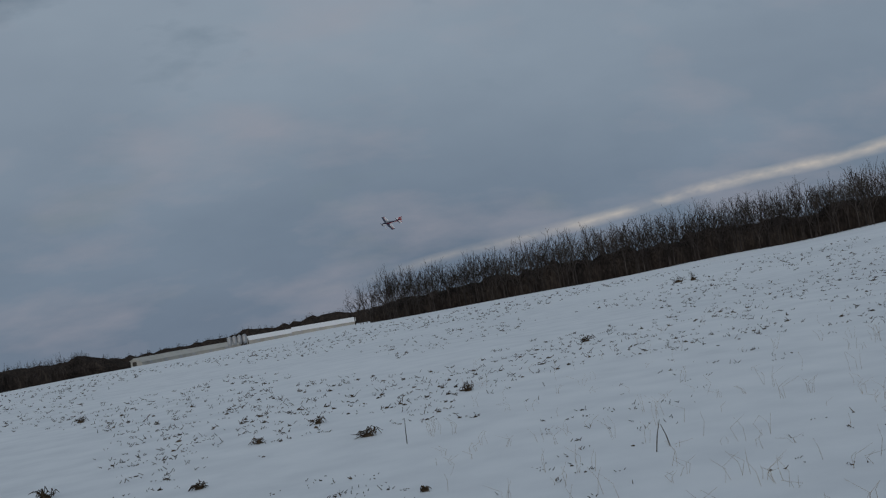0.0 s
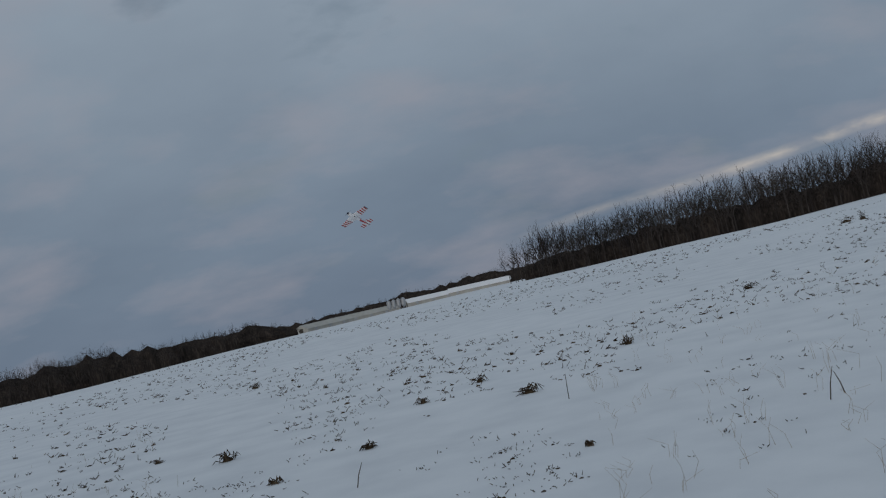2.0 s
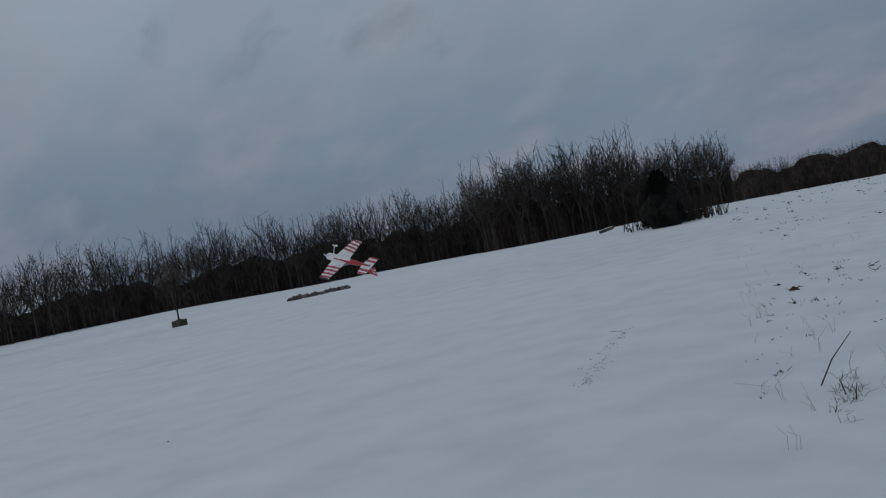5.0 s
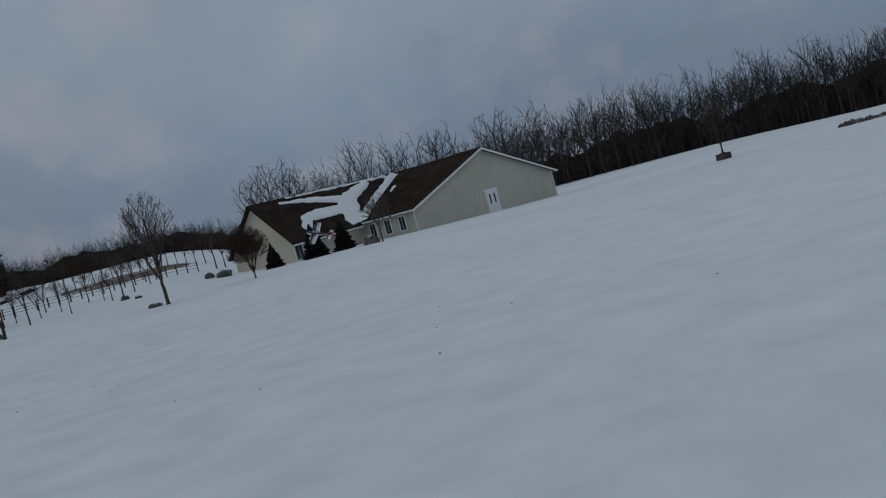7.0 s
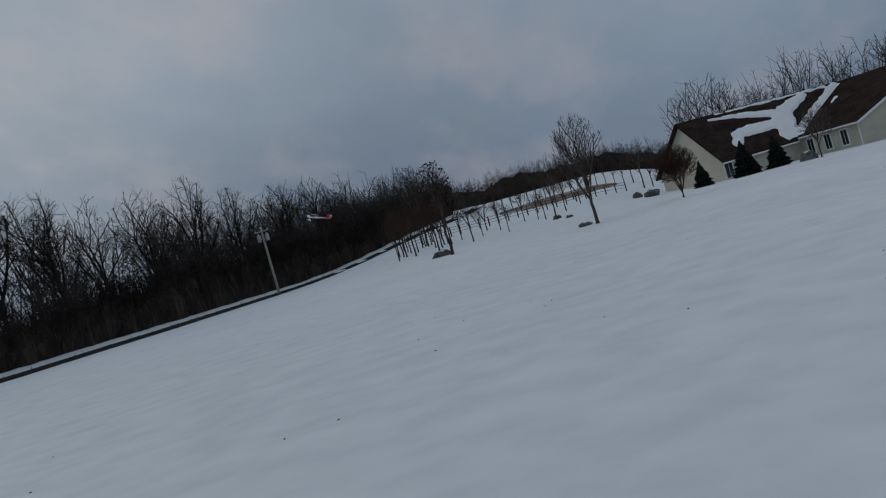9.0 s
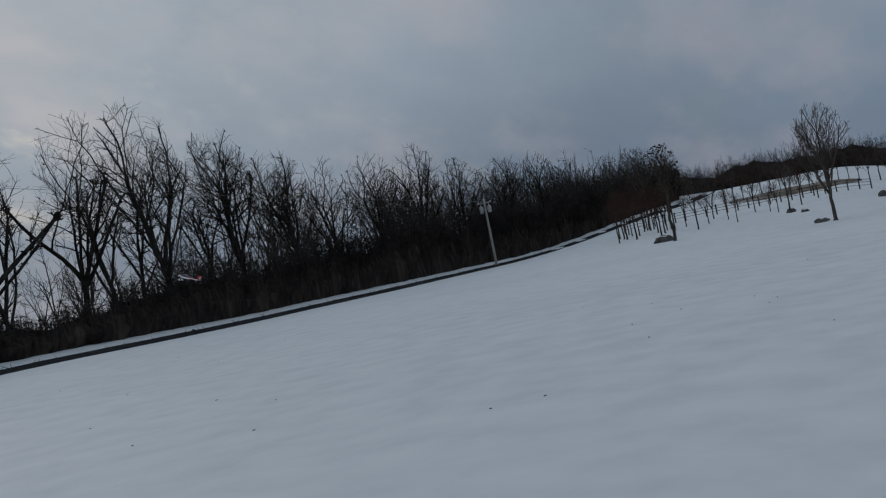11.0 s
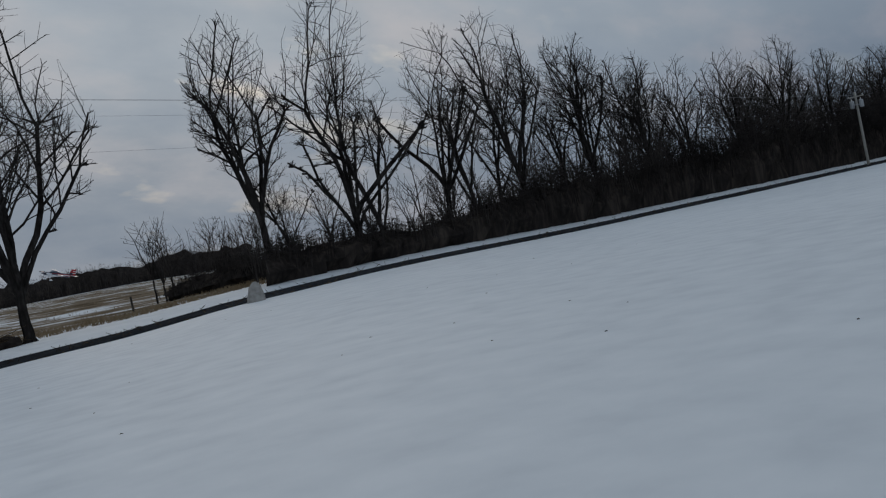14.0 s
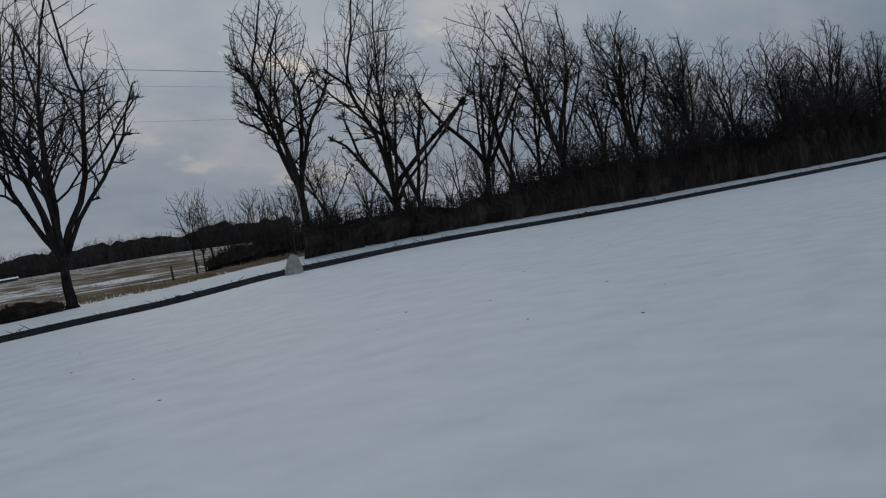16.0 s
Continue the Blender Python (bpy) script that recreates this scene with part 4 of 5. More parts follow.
for k in range(20):
    bare_tree("orchard_tree", on_ground(92.8 + 0.5 * k, rng.uniform(126, 190)), ROW_TREE[k % 4], "leafless tree behind the yard fence", "young tree rows", rng.uniform(0, 360), rng.uniform(0.8, 1.1))
rows = []
for k in range(16):
    az = 95.2 + 6.9 * k / 15
    wide = math.sin(math.pi * (k + 0.3) / 15.6) ** 0.6
    rows.append([bearing(az, 162 + wide * o + 6 * noise.noise(Vector((az * 0.9, o * 0.03, 0)))) for o in (-21, -20, -12, -4, 4, 12, 20, 21)])
draped("pasture", rows, PASTURE, 0.06, "bare brown pasture showing beside the snow", "field")

# post and rail fence behind the young trees
fence = thing("paddock_fence", (0, 0, 0), "weathered wooden paddock fence beyond the young trees", "fence")
prev = None
for k in range(24):
    x, y, z = on_ground(94.8 + 13.2 * k / 23, 124)
    part("post", Geo().box((x - 0.07, y - 0.07, z - 0.3), (x + 0.07, y + 0.07, z + 1.25)).mesh("post", TIMBER), fence)
    if prev:
        for h in (0.45, 0.8, 1.12):
            part("rail", Geo().tube([(prev[0], prev[1], prev[2] + h), (x, y, z + h)], [0.035, 0.035], 4).mesh("rail", TIMBER), fence)
    prev = (x, y, z)

# tree in a planter
x, y, z = on_ground(64.45, 56)
z += 0.0
box = thing("planter", (x, y, z), "dark square timber planter standing in the snow", "planter", turn=30)
for k in range(4):
    part("side", Geo().box((-0.30, -0.30, -0.2), (0.30, -0.24, 0.34), bevel=0.012, m=Matrix.Rotation(k * math.pi / 2, 4, "Z")).mesh("side", TIMBER), box)
part("soil", Geo().blob((0, 0, 0.3), (0.24, 0.24, 0.10), 2, 0.2, 2).mesh("soil", BRUSH), box)
bare_tree("planted_tree", (x, y, z + 0.3), crowned_tree(125, 3.3, 0.9, 0.95, BARK_PALE, limbs=7, sides=4, rise=0.099, tip=0.006), "young leafless tree growing from a timber planter", "", 200)

# row of stones on the slope
rng = random.Random(61)
for k in range(15):
    az = 54.9 + 3.5 * (k + rng.uniform(-0.3, 0.3)) / 15
    boulder("field_rock", az, 56 + rng.uniform(-0.6, 0.6), (rng.uniform(0.14, 0.3), rng.uniform(0.12, 0.2), rng.uniform(0.12, 0.22)), k * 1.7, "snow-dusted rock in a row on the slope", "row of field rocks")

# dark cedar at the corner of the field and the brush round it
x, y, z = on_ground(36.3, 50)
cedar = thing("cedar", (x, y, z), "dense dark cedar bush at the corner of the field", "tree")
part("trunk", Geo().tube([(0, 0, -0.3), (0, 0, 2.4)], [0.12, 0.03], 7).mesh("trunk", BARK), cedar)
rng, geo = random.Random(63), Geo()
for k in range(1500):
    f = rng.random() ** 0.8
    rad = 1.25 * (1 - f) ** 0.6 * (0.75 + 0.25 * rng.random())
    a = rng.uniform(0, 6.28)
    c = Vector((rad * math.cos(a) * (0.55 + 0.45 * rng.random()), rad * math.sin(a) * (0.55 + 0.45 * rng.random()), 0.05 + 2.6 * f))
    d = Vector((math.cos(a) * 0.5, math.sin(a) * 0.5, 0.7)).normalized() * rng.uniform(0.18, 0.36)
    sd = d.orthogonal().normalized() * 0.07
    geo.add([c - sd, c + d, c + sd, c + d.cross(sd).normalized() * 0.07], [(0, 1, 2), (0, 3, 1), (3, 2, 1), (0, 2, 3)])
geo.blob((0, 0, 0.9), (0.95, 0.95, 1.2), 5, 0.35, 3)
part("foliage", geo.mesh("foliage", NEEDLES), cedar)
geo, rng = Geo(), random.Random(64)
for k in range(240):
    x, y, z = on_ground(rng.gauss(35.6, 1.1), 52 + rng.uniform(-1, 4))
    for _ in range(3):
        p = Vector((x, y, z - 0.05))
        geo.tube([p, p + Vector((rng.gauss(0, 0.25), rng.gauss(0, 0.25), rng.uniform(0.4, 1.5)))], [0.02, 0.006], 3, 0, False)
tagged(part("brush", geo.mesh("brush", BRUSH)), "low bare brush round the cedar", "brush", kind="stuff")
x, y, z = on_ground(39.6, 60)
log = part("log", Geo().tube([(-0.45, 0, 0.08), (0, 0.01, 0.14), (0.45, 0, 0.22)], [0.09, 0.10, 0.08], 10).mesh("log", BARK_PALE))
log.matrix_basis = pose(x, y, z, 0, 0, 42)
tagged(log, "fallen log topped with snow at the wood edge", "log")
part("snow_cap", Geo().tube([(-0.42, 0, 0.15), (0, 0.01, 0.21), (0.42, 0, 0.28)], [0.03, 0.05, 0.03], 8).mesh("snow_cap", ROOF_SNOW, True), log)

# ---- stubble in the field ----


def clump(az, r, size, seed, label, height=0.12, straws=26, earth=True):
    x, y, z = on_ground(az, r)
    rng = random.Random(seed)
    size, height = size * 0.72, height * 0.55
    t = thing("stubble_clump", (x, y, z), label, "stubble", "stubble clumps")
    geo = Geo()
    for _ in range(straws):
        a, l = rng.uniform(0, 6.28), size * rng.uniform(0.4, 1.0)
        p = Vector((rng.gauss(0, 0.25) * size, rng.gauss(0, 0.25) * size, rng.uniform(0.0, height)))
        geo.tube([p, p + Vector((l * 0.5 * math.cos(a), l * 0.5 * math.sin(a), rng.uniform(-0.02, height))), p + Vector((l * math.cos(a), l * math.sin(a), rng.uniform(-0.06, height * 0.7)))],
                 [0.006, 0.007, 0.003], 4, 0, False)
    part("straw", geo.mesh("straw", STUBBLE), t)
    if earth:
        part("root_ball", Geo().blob((0, 0, 0.0), (size * 0.42, size * 0.3, height * 0.6), seed, 0.5, 2).mesh("root_ball", STUBBLE), t)


for az, r, size, seed, h in ((-6.46, 13.3, 0.26, 1, 0.14), (-9.19, 8.9, 0.08, 2, 0.05), (-19.71, 24.0, 0.30, 3, 0.14), (8.8, 10.8, 0.13, 4, 0.08), (11.08, 13.6, 0.24, 5, 0.16),
                             (-0.33, 14.8, 0.14, 6, 0.10), (14.69, 15.4, 0.16, 7, 0.07), (8.78, 28.0, 0.28, 8, 0.16), (30.22, 14.4, 0.14, 9, 0.07), (-12.6, 17.0, 0.18, 10, 0.16),
                             (-25.36, 62.0, 0.9, 11, 0.5), (-26.2, 60.0, 0.5, 12, 0.6), (3.2, 11.6, 0.16, 13, 0.10), (-3.8, 16.0, 0.18, 14, 0.12)):
    clump(az, r, size, seed, "clump of brown corn stubble poking through the snow", h, 30)
STALKS = ((30.0, 8.0, 0.38, 0.31), (-8.6, 12.0, 0.30, 0.02), (-22.5, 9.0, 0.28, 0.08), (-23.4, 9.2, 0.20, -0.06), (4.4, 9.4, 0.22, 0.10), (28.6, 7.6, 0.12, -0.03), (28.2, 7.4, 0.12, 0.03))
for az, r, h, lean in STALKS:
    x, y, z = on_ground(az, r)
    c, s = math.cos(radians(az)), math.sin(radians(az))
    ob = part("dead_stalk", Geo().tube([(0, 0, -0.05), (lean * 0.45 * c, lean * 0.45 * s, h * 0.5), (lean * c, lean * s, h)], [0.006, 0.005, 0.003], 5).mesh("dead_stalk", STUBBLE))
    ob.matrix_basis = pose(x, y, z)
    tagged(ob, "thin dead weed stalk standing in snow", "stalk", "dead stalks")
geo, rng = Geo(), random.Random(71)
for k in range(7500):
    az = rng.uniform(-42, 33)
    r = 7.5 * (16.0 ** rng.random())
    if noise.noise(Vector((az * 0.13, math.log(r) * 2.2, 2.0))) < -0.12 + 0.25 * rng.random() - (0.12 if r > 14 else -0.05):
        continue
    if az < -12 and r < 18 and rng.random() < 0.75:
        continue
    if az > 20 and rng.random() < 0.6:
        continue
    x, y, z = on_ground(az, r)
    size = rng.uniform(0.012, 0.05) * (1 + r / 48) * (0.55 + 0.45 * smooth(8, 20, r))
    if rng.random() < 0.35:
        geo.blob((x, y, z), (size * 0.75, size * 0.6, size * 0.45), k * 0.61, 0.6, 1)
    for _ in range(rng.randrange(1, 5)):
        a, l = rng.uniform(0, 6.28), size * rng.uniform(0.5, 1.5)
        p = Vector((x + rng.gauss(0, 0.05), y + rng.gauss(0, 0.05), z + 0.01))
        geo.tube([p, p + Vector((l * math.cos(a), l * math.sin(a), rng.uniform(0.1, 1.1) * l))], [0.0035 + r * 0.00018, 0.0015 + r * 0.0001], 3, 0, False)
tagged(part("corn_stubble", geo.mesh("corn_stubble", STUBBLE)), "scattered brown corn stubble showing through the snow", "stubble", kind="stuff")
geo, rng = Geo(), random.Random(73)
for k in range(260):
    az, r = rng.choice((rng.uniform(-38, -10), rng.uniform(-38, -10), rng.uniform(14, 33))), 6.0 * (4.0 ** rng.random())
    x, y, z = on_ground(az, r)
    h = rng.uniform(0.08, 0.26)
    for _ in range(rng.randrange(1, 4)):
        p = Vector((x + rng.gauss(0, 0.03), y + rng.gauss(0, 0.03), z - 0.02))
        geo.tube([p, p + Vector((rng.gauss(0, 0.03), rng.gauss(0, 0.03), h * 0.6)), p + Vector((rng.gauss(0, 0.07), rng.gauss(0, 0.07), h))], [0.0016, 0.0013, 0.0008], 3, 0, False)
tagged(part("grass_blades", geo.mesh("grass_blades", GRASS_DRY)), "sparse dry grass blades standing out of the snow", "grass", kind="stuff")
geo, rng = Geo(), random.Random(75)
for k in range(60):
    az, r = rng.uniform(60, 165), 11 * (5 ** rng.random())
    x, y, z = on_ground(az, r)
    geo.blob((x, y, z), (rng.uniform(0.015, 0.045), 0.015, 0.012), k, 0.5, 1)
tagged(part("leaf_litter", geo.mesh("leaf_litter", STUBBLE)), "single dead leaves lying on the snow", "litter", kind="stuff")

geo, rng = Geo(), random.Random(77)
for k in range(60):     # thin line of grass along an old wheel track
    f = rng.random()
    if noise.noise(Vector((f * 9, 3, 1))) < -0.15:
        continue
    az, r = 42.6 - 3.2 * f + rng.gauss(0, 0.10), 9.6 + 3.7 * f
    x, y, z = on_ground(az, r)
    for _ in range(3):
        p = Vector((x + rng.gauss(0, 0.05), y + rng.gauss(0, 0.05), z - 0.01))
        geo.tube([p, p + Vector((rng.gauss(0, 0.05), rng.gauss(0, 0.05), rng.uniform(0.006, 0.025)))], [0.003, 0.0015], 3, 0, False)
tagged(part("track_grass", geo.mesh("track_grass", STUBBLE)), "thin line of grass showing in an old wheel track", "grass", kind="stuff")
for k in range(11):
    az, r = rng.gauss(28.2, 0.6), rng.uniform(6.8, 8.2)
    x, y, z = on_ground(az, r)
    geo = Geo()
    for _ in range(rng.randrange(5, 10)):
        p = Vector((rng.gauss(0, 0.03), rng.gauss(0, 0.03), -0.02))
        d = Vector((rng.gauss(0, 0.035), rng.gauss(0, 0.035), rng.uniform(0.03, 0.12)))
        geo.tube([p, p + d * 0.6, p + d + Vector((rng.gauss(0, 0.03), rng.gauss(0, 0.03), -0.01))], [0.0024, 0.0018, 0.001], 3, 0, False)
    ob = part("weed_tuft", geo.mesh("weed_tuft", STUBBLE))
    ob.matrix_basis = pose(x, y, z)
    tagged(ob, "small tuft of dead brown weeds in the snow", "weed", "weed tufts")

# ---- model aeroplane ----
# x ahead, y to its left, z up; span 1.2 m
plane = thing("model_aeroplane", (0, 0, 0), "white, navy and red radio-controlled aerobatic aeroplane in flight", "model aeroplane")
PAINT = [FOAM, NAVY, RED]


def loft(sections, n=16, mats=None):
    """Sections: x, half width, bottom, top."""
    vs, fs, ms = [], [], []
    for x, w, b, t in sections:
        for c in range(n):
            a = 2 * math.pi * c / n
            ca, sa = math.cos(a), math.sin(a)
            k = 0.75
            vs.append((x, w * math.copysign(abs(ca) ** k, ca), (t + b) / 2 + (t - b) / 2 * math.copysign(abs(sa) ** k, sa)))
    for i in range(len(sections) - 1):
        for c in range(n):
            fs.append((i * n + c, i * n + (c + 1) % n, (i + 1) * n + (c + 1) % n, (i + 1) * n + c))
            ms.append(mats(i, c / n) if mats else 0)
    fs += [tuple(reversed(range(n))), tuple((len(sections) - 1) * n + c for c in range(n))]
    ms += [0, 0]
    return mesh_of("loft", vs, fs, PAINT, ms, True)


FUS = [(0.30, 0.050, -0.045, 0.05), (0.275, 0.064, -0.06, 0.06), (0.20, 0.068, -0.07, 0.07), (0.10, 0.062, -0.07, 0.075), (0.0, 0.06, -0.07, 0.085), (-0.12, 0.056, -0.066, 0.08),
       (-0.26, 0.046, -0.056, 0.065), (-0.42, 0.034, -0.044, 0.052), (-0.58, 0.022, -0.032, 0.042), (-0.72, 0.012, -0.022, 0.034)]


def body_paint(i, f):
    low = 0.5 < f < 1.0
    if i < 2 and not low and 0.14 < abs(f - 0.25) < 0.2:
        return 0
    if low and abs(f - 0.75) < 0.14:
        return 0 if i < 6 else 2
    if abs(f - 0.5) < 0.07 or f > 0.95 or f < 0.04:
        return 2 if i > 2 else 0
    return 1 if not low else 0


part("fuselage", loft(FUS, 18, body_paint), plane, "navy and white fuselage with red flashes")
part("canopy", loft([(0.13, 0.012, 0.06, 0.078), (0.08, 0.038, 0.06, 0.118), (0.0, 0.046, 0.06, 0.135), (-0.10, 0.042, 0.06, 0.125), (-0.20, 0.022, 0.055, 0.085)]), plane, "pale tinted canopy")
bpy.data.objects["canopy"].data.materials.clear()
bpy.data.objects["canopy"].data.materials.append(CANOPY)
spin = part("spinner", Geo().tube([(0.30, 0, 0), (0.33, 0, 0), (0.36, 0, 0), (0.385, 0, 0)], [0.045, 0.04, 0.026, 0.004], 14).mesh("spinner", NAVY, True), plane)
for s in (-1, 1):
    part("propeller_blade", Geo().add([(0.345, s * 0.02, -0.008), (0.335, s * 0.02, 0.012), (0.346, s * 0.09, -0.016), (0.334, s * 0.09, 0.016), (0.342, s * 0.165, -0.006), (0.338, s * 0.165, 0.006)],
                                      [(0, 1, 3, 2), (2, 3, 5, 4), (0, 2, 4, 5, 3, 1)]).mesh("propeller_blade", DARK_RUBBER), spin)


def top_paint(u, v):
    """u: root to tip, v: leading to trailing edge. Navy front, white curved flashes between thin navy and red lines."""
    edge = 0.34 + 0.62 * (1 - u) ** 4 + 0.10 * u * u
    if v < edge or u < 0.06:
        return 1
    w = (v - edge) / (1.02 - edge)
    if 0.17 < w < 0.27:
        return 2 if u > 0.55 else 1
    if 0.46 < w < 0.56:
        return 1
    return 2 if u > 0.93 and v < 0.8 else 0


def under_paint(u, v):
    for a in (0.44, 0.60, 0.76, 0.92):
        if a < u + 0.05 * v < a + 0.085:
            return 2
    return 0


def surface(root, tip, span, sweep, thick, axis, top, under, nu=28, nv=10, v0=0.0, v1=1.0):
    """A tapered lifting surface from the root's leading edge at x = root[0]; root and tip: leading edge and chord."""
    vs, fs, ms = [], [], []
    for side in (1, -1):
        for i in range(nu + 1):
            u = i / nu
            le, ch = root[0] + (tip[0] - root[0]) * u, root[1] + (tip[1] - root[1]) * u
            for j in range(nv + 1):
                v = v0 + (v1 - v0) * j / nv
                t = thick * (1 - 0.45 * u) * (math.sqrt(max(0.0, v)) * 1.5 * (1 - v) + 0.06 * (1 - v)) * (0 if (j == 0 and v0 == 0) else 1) + 0.0015
                p = (le - ch * v, span * u, side * t)
                vs.append(p if axis == "y" else (p[0], p[2], p[1]))
    n = (nu + 1) * (nv + 1)
    for s in range(2):
        for i in range(nu):
            for j in range(nv):
                a = s * n + i * (nv + 1) + j
                f = (a, a + 1, a + nv + 2, a + nv + 1)
                fs.append(f if s == 0 else tuple(reversed(f)))
                ms.append((top if s == 0 else under)((i + 0.5) / nu, v0 + (v1 - v0) * (j + 0.5) / nv))
    rim = [i * (nv + 1) for i in range(nu + 1)], [i * (nv + 1) + nv for i in range(nu + 1)], [nu * (nv + 1) + j for j in range(nv + 1)]
    for line in rim:
        for a, b in zip(line, line[1:]):
            fs.append((a, b, b + n, a + n))
            ms.append(0)
    return mesh_of("surface", vs, fs, PAINT, ms)


for side in (1, -1):
    wing = part("wing", surface((0.145, 0.33), (0.075, 0.20), 0.60 * side, 0, 0.042, "y", top_paint, under_paint, nu=44, nv=22, v1=0.74), plane, "wing with navy sunburst above and red stripes below")
    part("aileron", surface((0.145 - 0.003, 0.33), (0.075 - 0.003, 0.20), 0.60 * side, 0, 0.042, "y", top_paint, under_paint, nu=44, nv=9, v0=0.75), wing)
    tip = part("wing_fence", Geo().box((-0.125, 0.598 * side - 0.004, -0.02), (0.085, 0.598 * side + 0.004, 0.02), bevel=0.003).mesh("wing_fence", NAVY), wing)
    part("tailplane", surface((-0.52, 0.11), (-0.57, 0.08), 0.25 * side, 0, 0.012, "y", lambda u, v: 1 if v < 0.75 - 0.45 * u else 0, lambda u, v: 2 if 0.45 < u < 0.65 or u > 0.82 else 0, 12, 5), plane)
    part("elevator", surface((-0.632, 0.12), (-0.652, 0.10), 0.25 * side, 0, 0.009, "y", lambda u, v: 0 if v < 0.75 else 2, lambda u, v: 2 if 0.45 < u < 0.65 or u > 0.82 else 0, 12, 4), plane)
    leg = part("gear_leg", Geo().tube([(0.16, 0.03 * side, -0.06), (0.175, 0.09 * side, -0.12), (0.185, 0.145 * side, -0.185)], [0.009, 0.008, 0.007], 6).mesh("gear_leg", FOAM), plane)
    part("wheel", Geo().tube([(0.185, 0.14 * side, -0.19), (0.185, 0.148 * side, -0.19), (0.185, 0.162 * side, -0.19), (0.185, 0.17 * side, -0.19)], [0.022, 0.032, 0.032, 0.022], 14).mesh("wheel", DARK_RUBBER, True), leg)
    part("wheel_spat", Geo().blob((0.175, 0.155 * side, -0.178), (0.065, 0.022, 0.026), 1, 0.02, 2).mesh("wheel_spat", FOAM, True), leg)
fin = part("fin", surface((-0.55, 0.16), (-0.66, 0.09), 0.20, 0, 0.012, "z", lambda u, v: 2 if u > 0.35 else 1, lambda u, v: 2 if u > 0.35 else 1, 10, 5), plane, "navy and red fin")
rud = part("rudder", surface((-0.705, 0.115), (-0.748, 0.095), 0.21, 0, 0.009, "z", lambda u, v: 0 if 0.3 < u < 0.45 or 0.62 < u < 0.72 else 2, lambda u, v: 0 if 0.3 < u < 0.45 or 0.62 < u < 0.72 else 2, 10, 4), plane, "red rudder with white bands")
part("tail_wheel", Geo().tube([(-0.70, 0, -0.02), (-0.73, 0, -0.06)], [0.005, 0.005], 5).mesh("tail_wheel", DARK_RUBBER), plane)

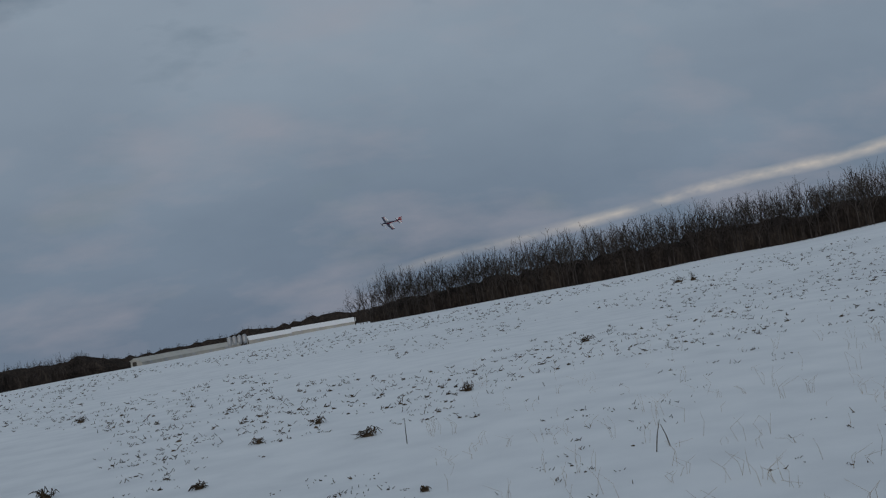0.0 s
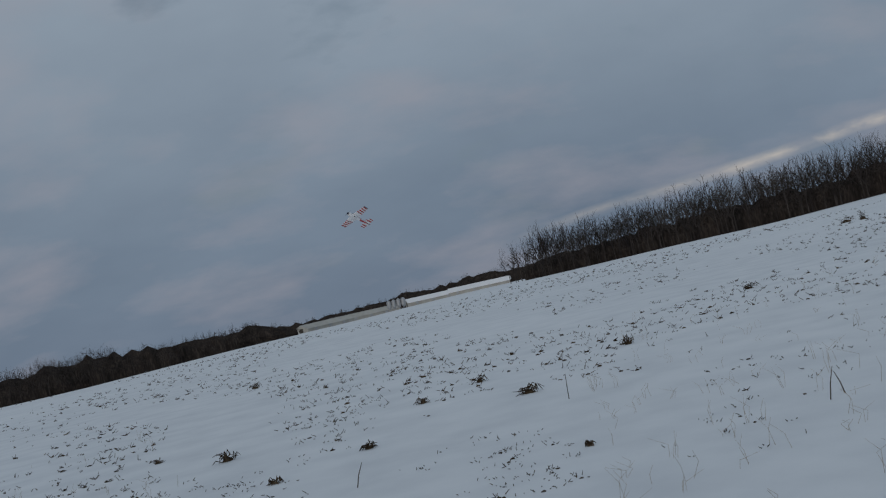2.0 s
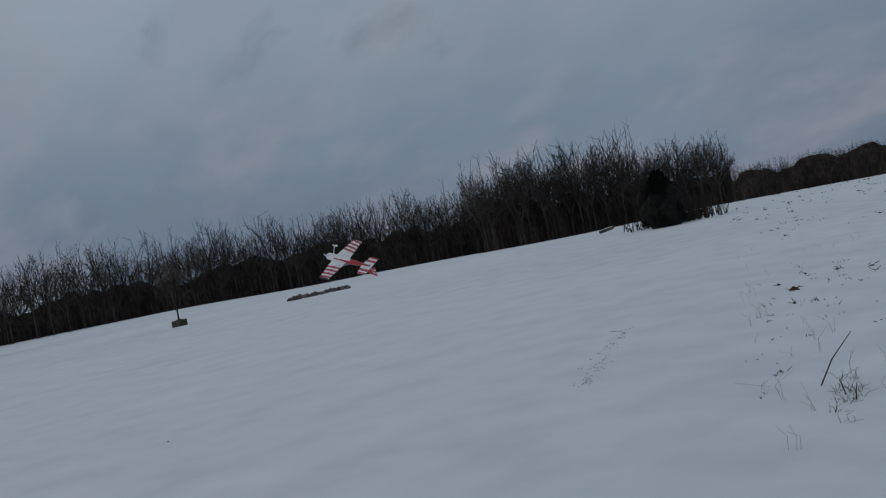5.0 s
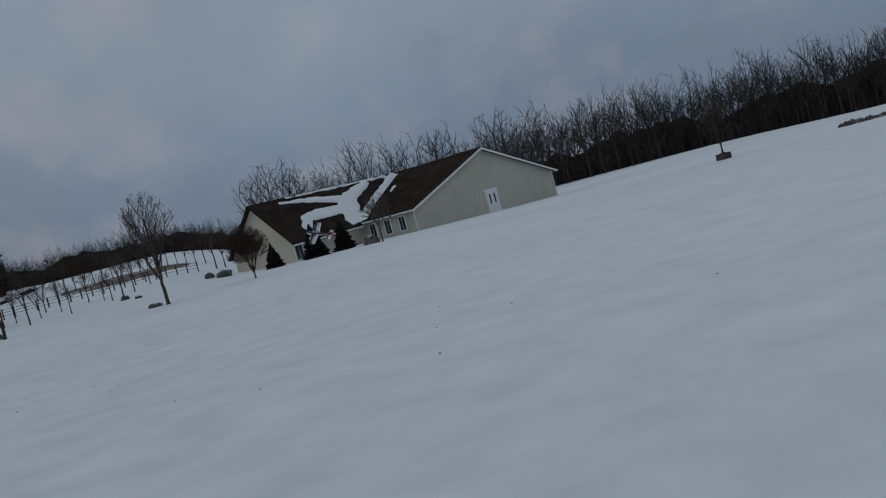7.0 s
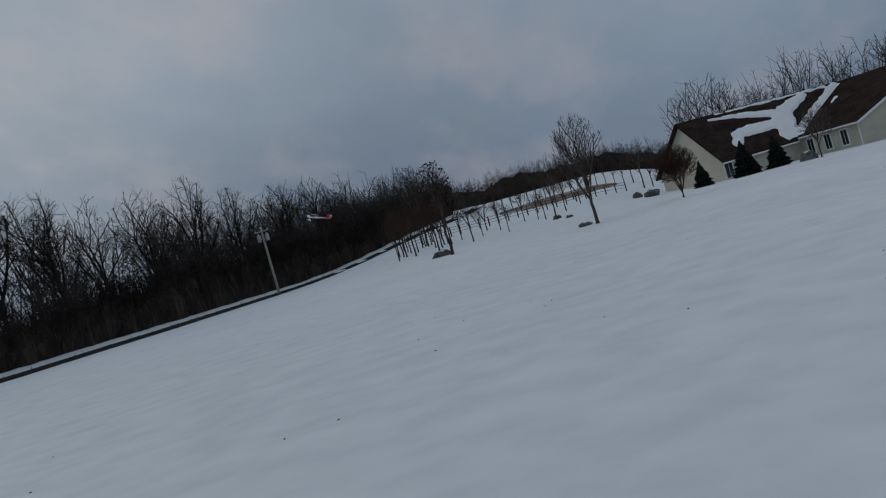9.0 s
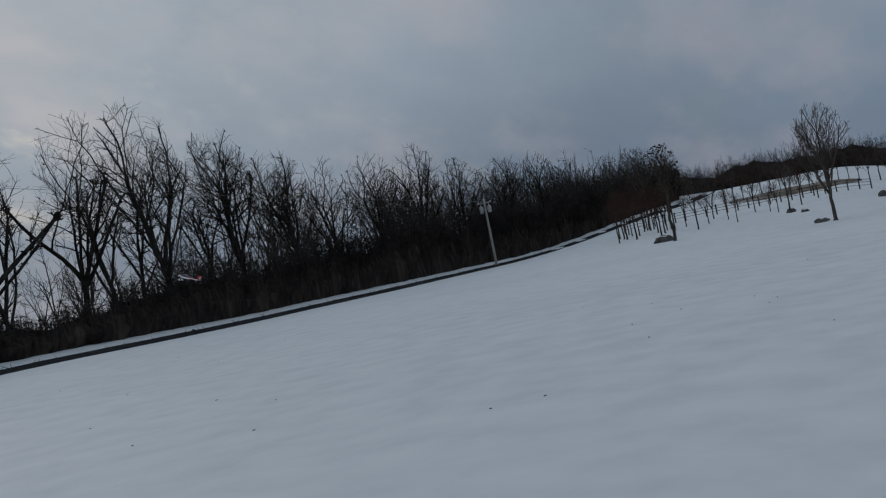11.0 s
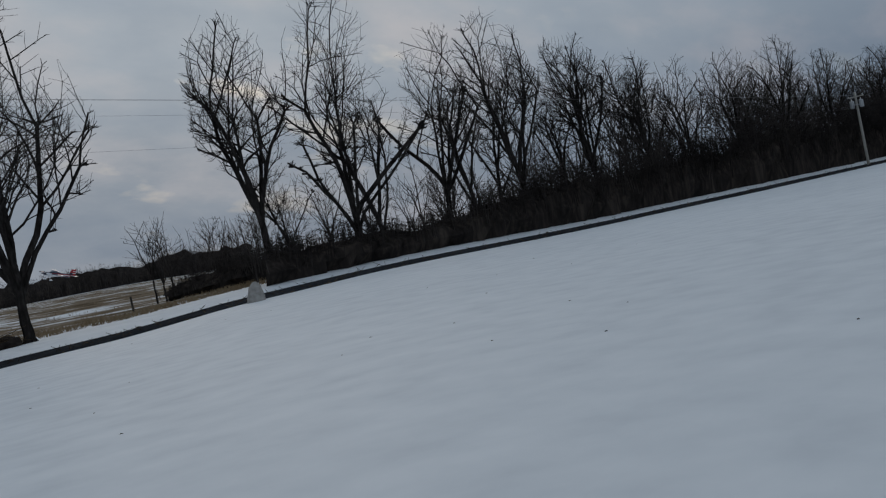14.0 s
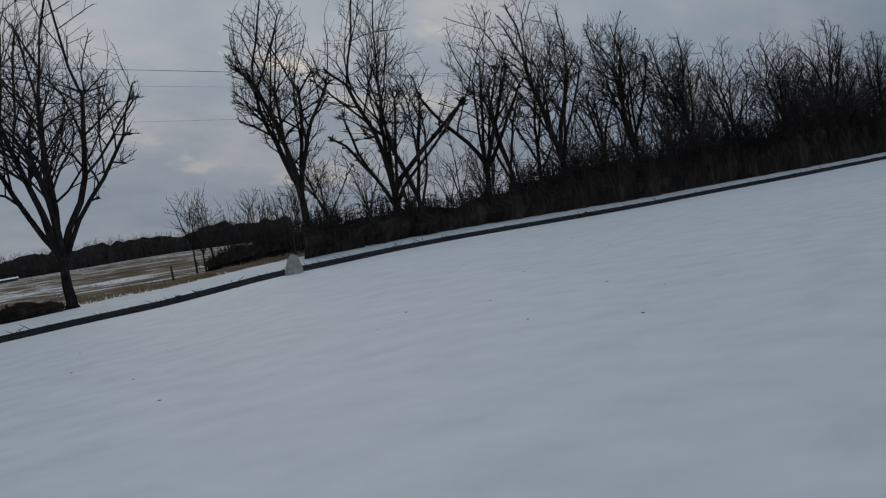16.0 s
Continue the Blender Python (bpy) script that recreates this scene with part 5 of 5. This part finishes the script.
# ---- flight ----
FLIGHT = [
    (0, 8.64, 51.21, 5.8, -39.6, 6.9, -167.6),
    (0.2, 6.99, 49.55, 3.65, -25.5, 3.7, -161.2),
    (0.4, 5.96, 49.69, 3.23, -17.7, -5.8, -159.4),
    (0.6, 4.8, 48.81, 3.15, -27.1, -30.1, -152),
    (0.8, 3.6, 46.91, 3.21, -49.9, -44.7, -140.7),
    (1, 2.47, 44.98, 3.35, -76.5, -46.7, -127.1),
    (1.2, 2.03, 42.98, 3.84, -105.2, -45.9, -127.7),
    (1.4, 1.47, 40, 4.01, -135.9, -40.6, -129),
    (1.5, 1.15, 39.01, 4.14, -149, -35.3, -134.5),
    (1.6, 0.63, 38.03, 4.23, -176.3, -28.8, -141.6),
    (1.8, -0.12, 37.04, 4.49, 95, -33.4, -128.9),
    (2, -0.77, 36.03, 4.68, 25.1, -27.4, -133),
    (2.2, -1.68, 34.5, 4.73, -11.7, -29.9, -139.1),
    (2.4, -2.4, 32.45, 4.61, -96, -29.8, -141.5),
    (2.5, -2.73, 31.42, 4.5, -125.3, -31.9, -144.8),
    (2.6, -3.41, 30.35, 4.43, -144.4, -32.8, -153.2),
    (2.8, -4.21, 27.21, 4.14, 163.8, -34, -160.2),
    (3, -4.89, 25.05, 3.94, 95.3, -25.7, -161.6),
    (3.1, -5.57, 24.39, 3.89, 68.2, -26, -161.9),
    (3.2, -6.09, 23.24, 3.7, 42.2, -25.3, -162.3),
    (3.3, -6.57, 22.06, 3.52, 13.1, -25.5, -162.5),
    (3.4, -6.93, 20.9, 3.41, -14.9, -22.8, -165.2),
    (3.5, -7.28, 19.71, 3.3, -59.1, -19.8, -168.7),
    (3.6, -7.81, 18.98, 3.09, -92.4, -23.4, -174.1),
    (3.8, -9.27, 18.33, 2.78, -143.3, -30.6, -177.5),
    (4, -10.71, 17.54, 2.58, 150.3, -42.4, -176.5),
    (4.2, -11.67, 16.3, 2.41, 75.6, -40.2, -158.5),
    (4.4, -12.83, 15.16, 2.33, -4.3, -24, -149.7),
    (4.6, -13.83, 13.98, 2.23, -88.1, -13.4, -140),
    (4.8, -15.03, 12.71, 1.98, -153.6, -21.4, -146.4),
    (4.9, -15.62, 12.01, 1.81, 179.8, -21.5, -157.2),
    (5, -15.97, 11.2, 1.63, 148.7, -20.9, -161.5),
    (5.1, -16.6, 10.62, 1.57, 119.2, -31.5, -153),
    (5.2, -17.19, 10.04, 1.51, 94.5, -31.6, -150.8),
    (5.4, -18.76, 9.7, 1.53, 48.8, -26.4, -144.2),
    (5.7, -22.25, 9.36, 1.62, 8.1, -22.8, -135.8),
    (6.3, -31.35, 7.43, 1.68, -21.7, -23.1, -121.5),
    (6.8, -38.12, 3.62, 1.61, -39.7, -21.3, -111.7),
    (7.3, -43.33, -1.83, 1.57, -47, -18.2, -104),
    (7.5, -43.67, -3.63, 2.01, -47.3, -19.7, -101),
    (7.8, -43.84, -6.31, 2.04, -41.4, -12.1, -96.5),
    (8, -43.53, -8.18, 2.73, -22, -21.6, -91.4),
    (8.2, -43.63, -9.72, 3.14, -6.2, -23.2, -88.2),
    (8.5, -43.24, -12.98, 3.4, 15.9, -31.1, -83.8),
    (8.6, -43.05, -13.64, 3.01, 18.9, -30.9, -83.1),
    (8.8, -42.89, -16, 3.57, 8.9, -23, -75.9),
    (9, -42.83, -17.72, 4.13, 0.9, -22.2, -74.5),
    (9.2, -42.07, -19.49, 4.02, -4.1, -15.5, -77.4),
    (9.5, -40.87, -21.9, 4.07, -6.6, -15.6, -81.5),
    (9.7, -40.05, -23.45, 4.19, -4.9, -19.9, -82.2),
    (10.3, -38.18, -27.71, 3.95, -0.6, -21.4, -78.8),
    (11.1, -34.69, -33.54, 3.45, 3.6, -23, -74.1),
    (11.8, -30.46, -36.67, 3.24, -1.8, -21.9, -67.7),
    (12, -27.92, -35.79, 3.06, -5, -14.9, -57.3),
    (12.5, -23.15, -35.05, 2.68, -10, -15.5, -46),
    (13, -18.19, -33.86, 2.97, -2.3, -18.7, -35.6),
    (13.5, -14.6, -33.96, 3.37, 0.9, -23.7, -9.1),
    (13.8, -12.53, -32.92, 3.2, -6.8, -15.1, 5.6),
    (14, -11.24, -31.92, 3.03, -16.8, -11, 18.8),
    (14.2, -10.09, -30.78, 2.76, -16.7, -6.1, 32.5),
    (14.4, -9.1, -29.51, 2.43, -14.1, -3.3, 40.6),
    (14.5, -8.76, -29.08, 2.37, -10.5, -2.7, 40.7),
    (14.8, -6.67, -29.2, 2.47, -10, -4, 35.8),
    (15.3, -3.12, -30.58, 2.96, -7.7, -7.1, 28.7),
    (16, 0.88, -33.93, 3.52, 2.6, -7, 17),
]


def motions():
    walk(plane, [(t, pose(x, y, z, a, b, c)) for t, x, y, z, a, b, c in FLIGHT])


motions()
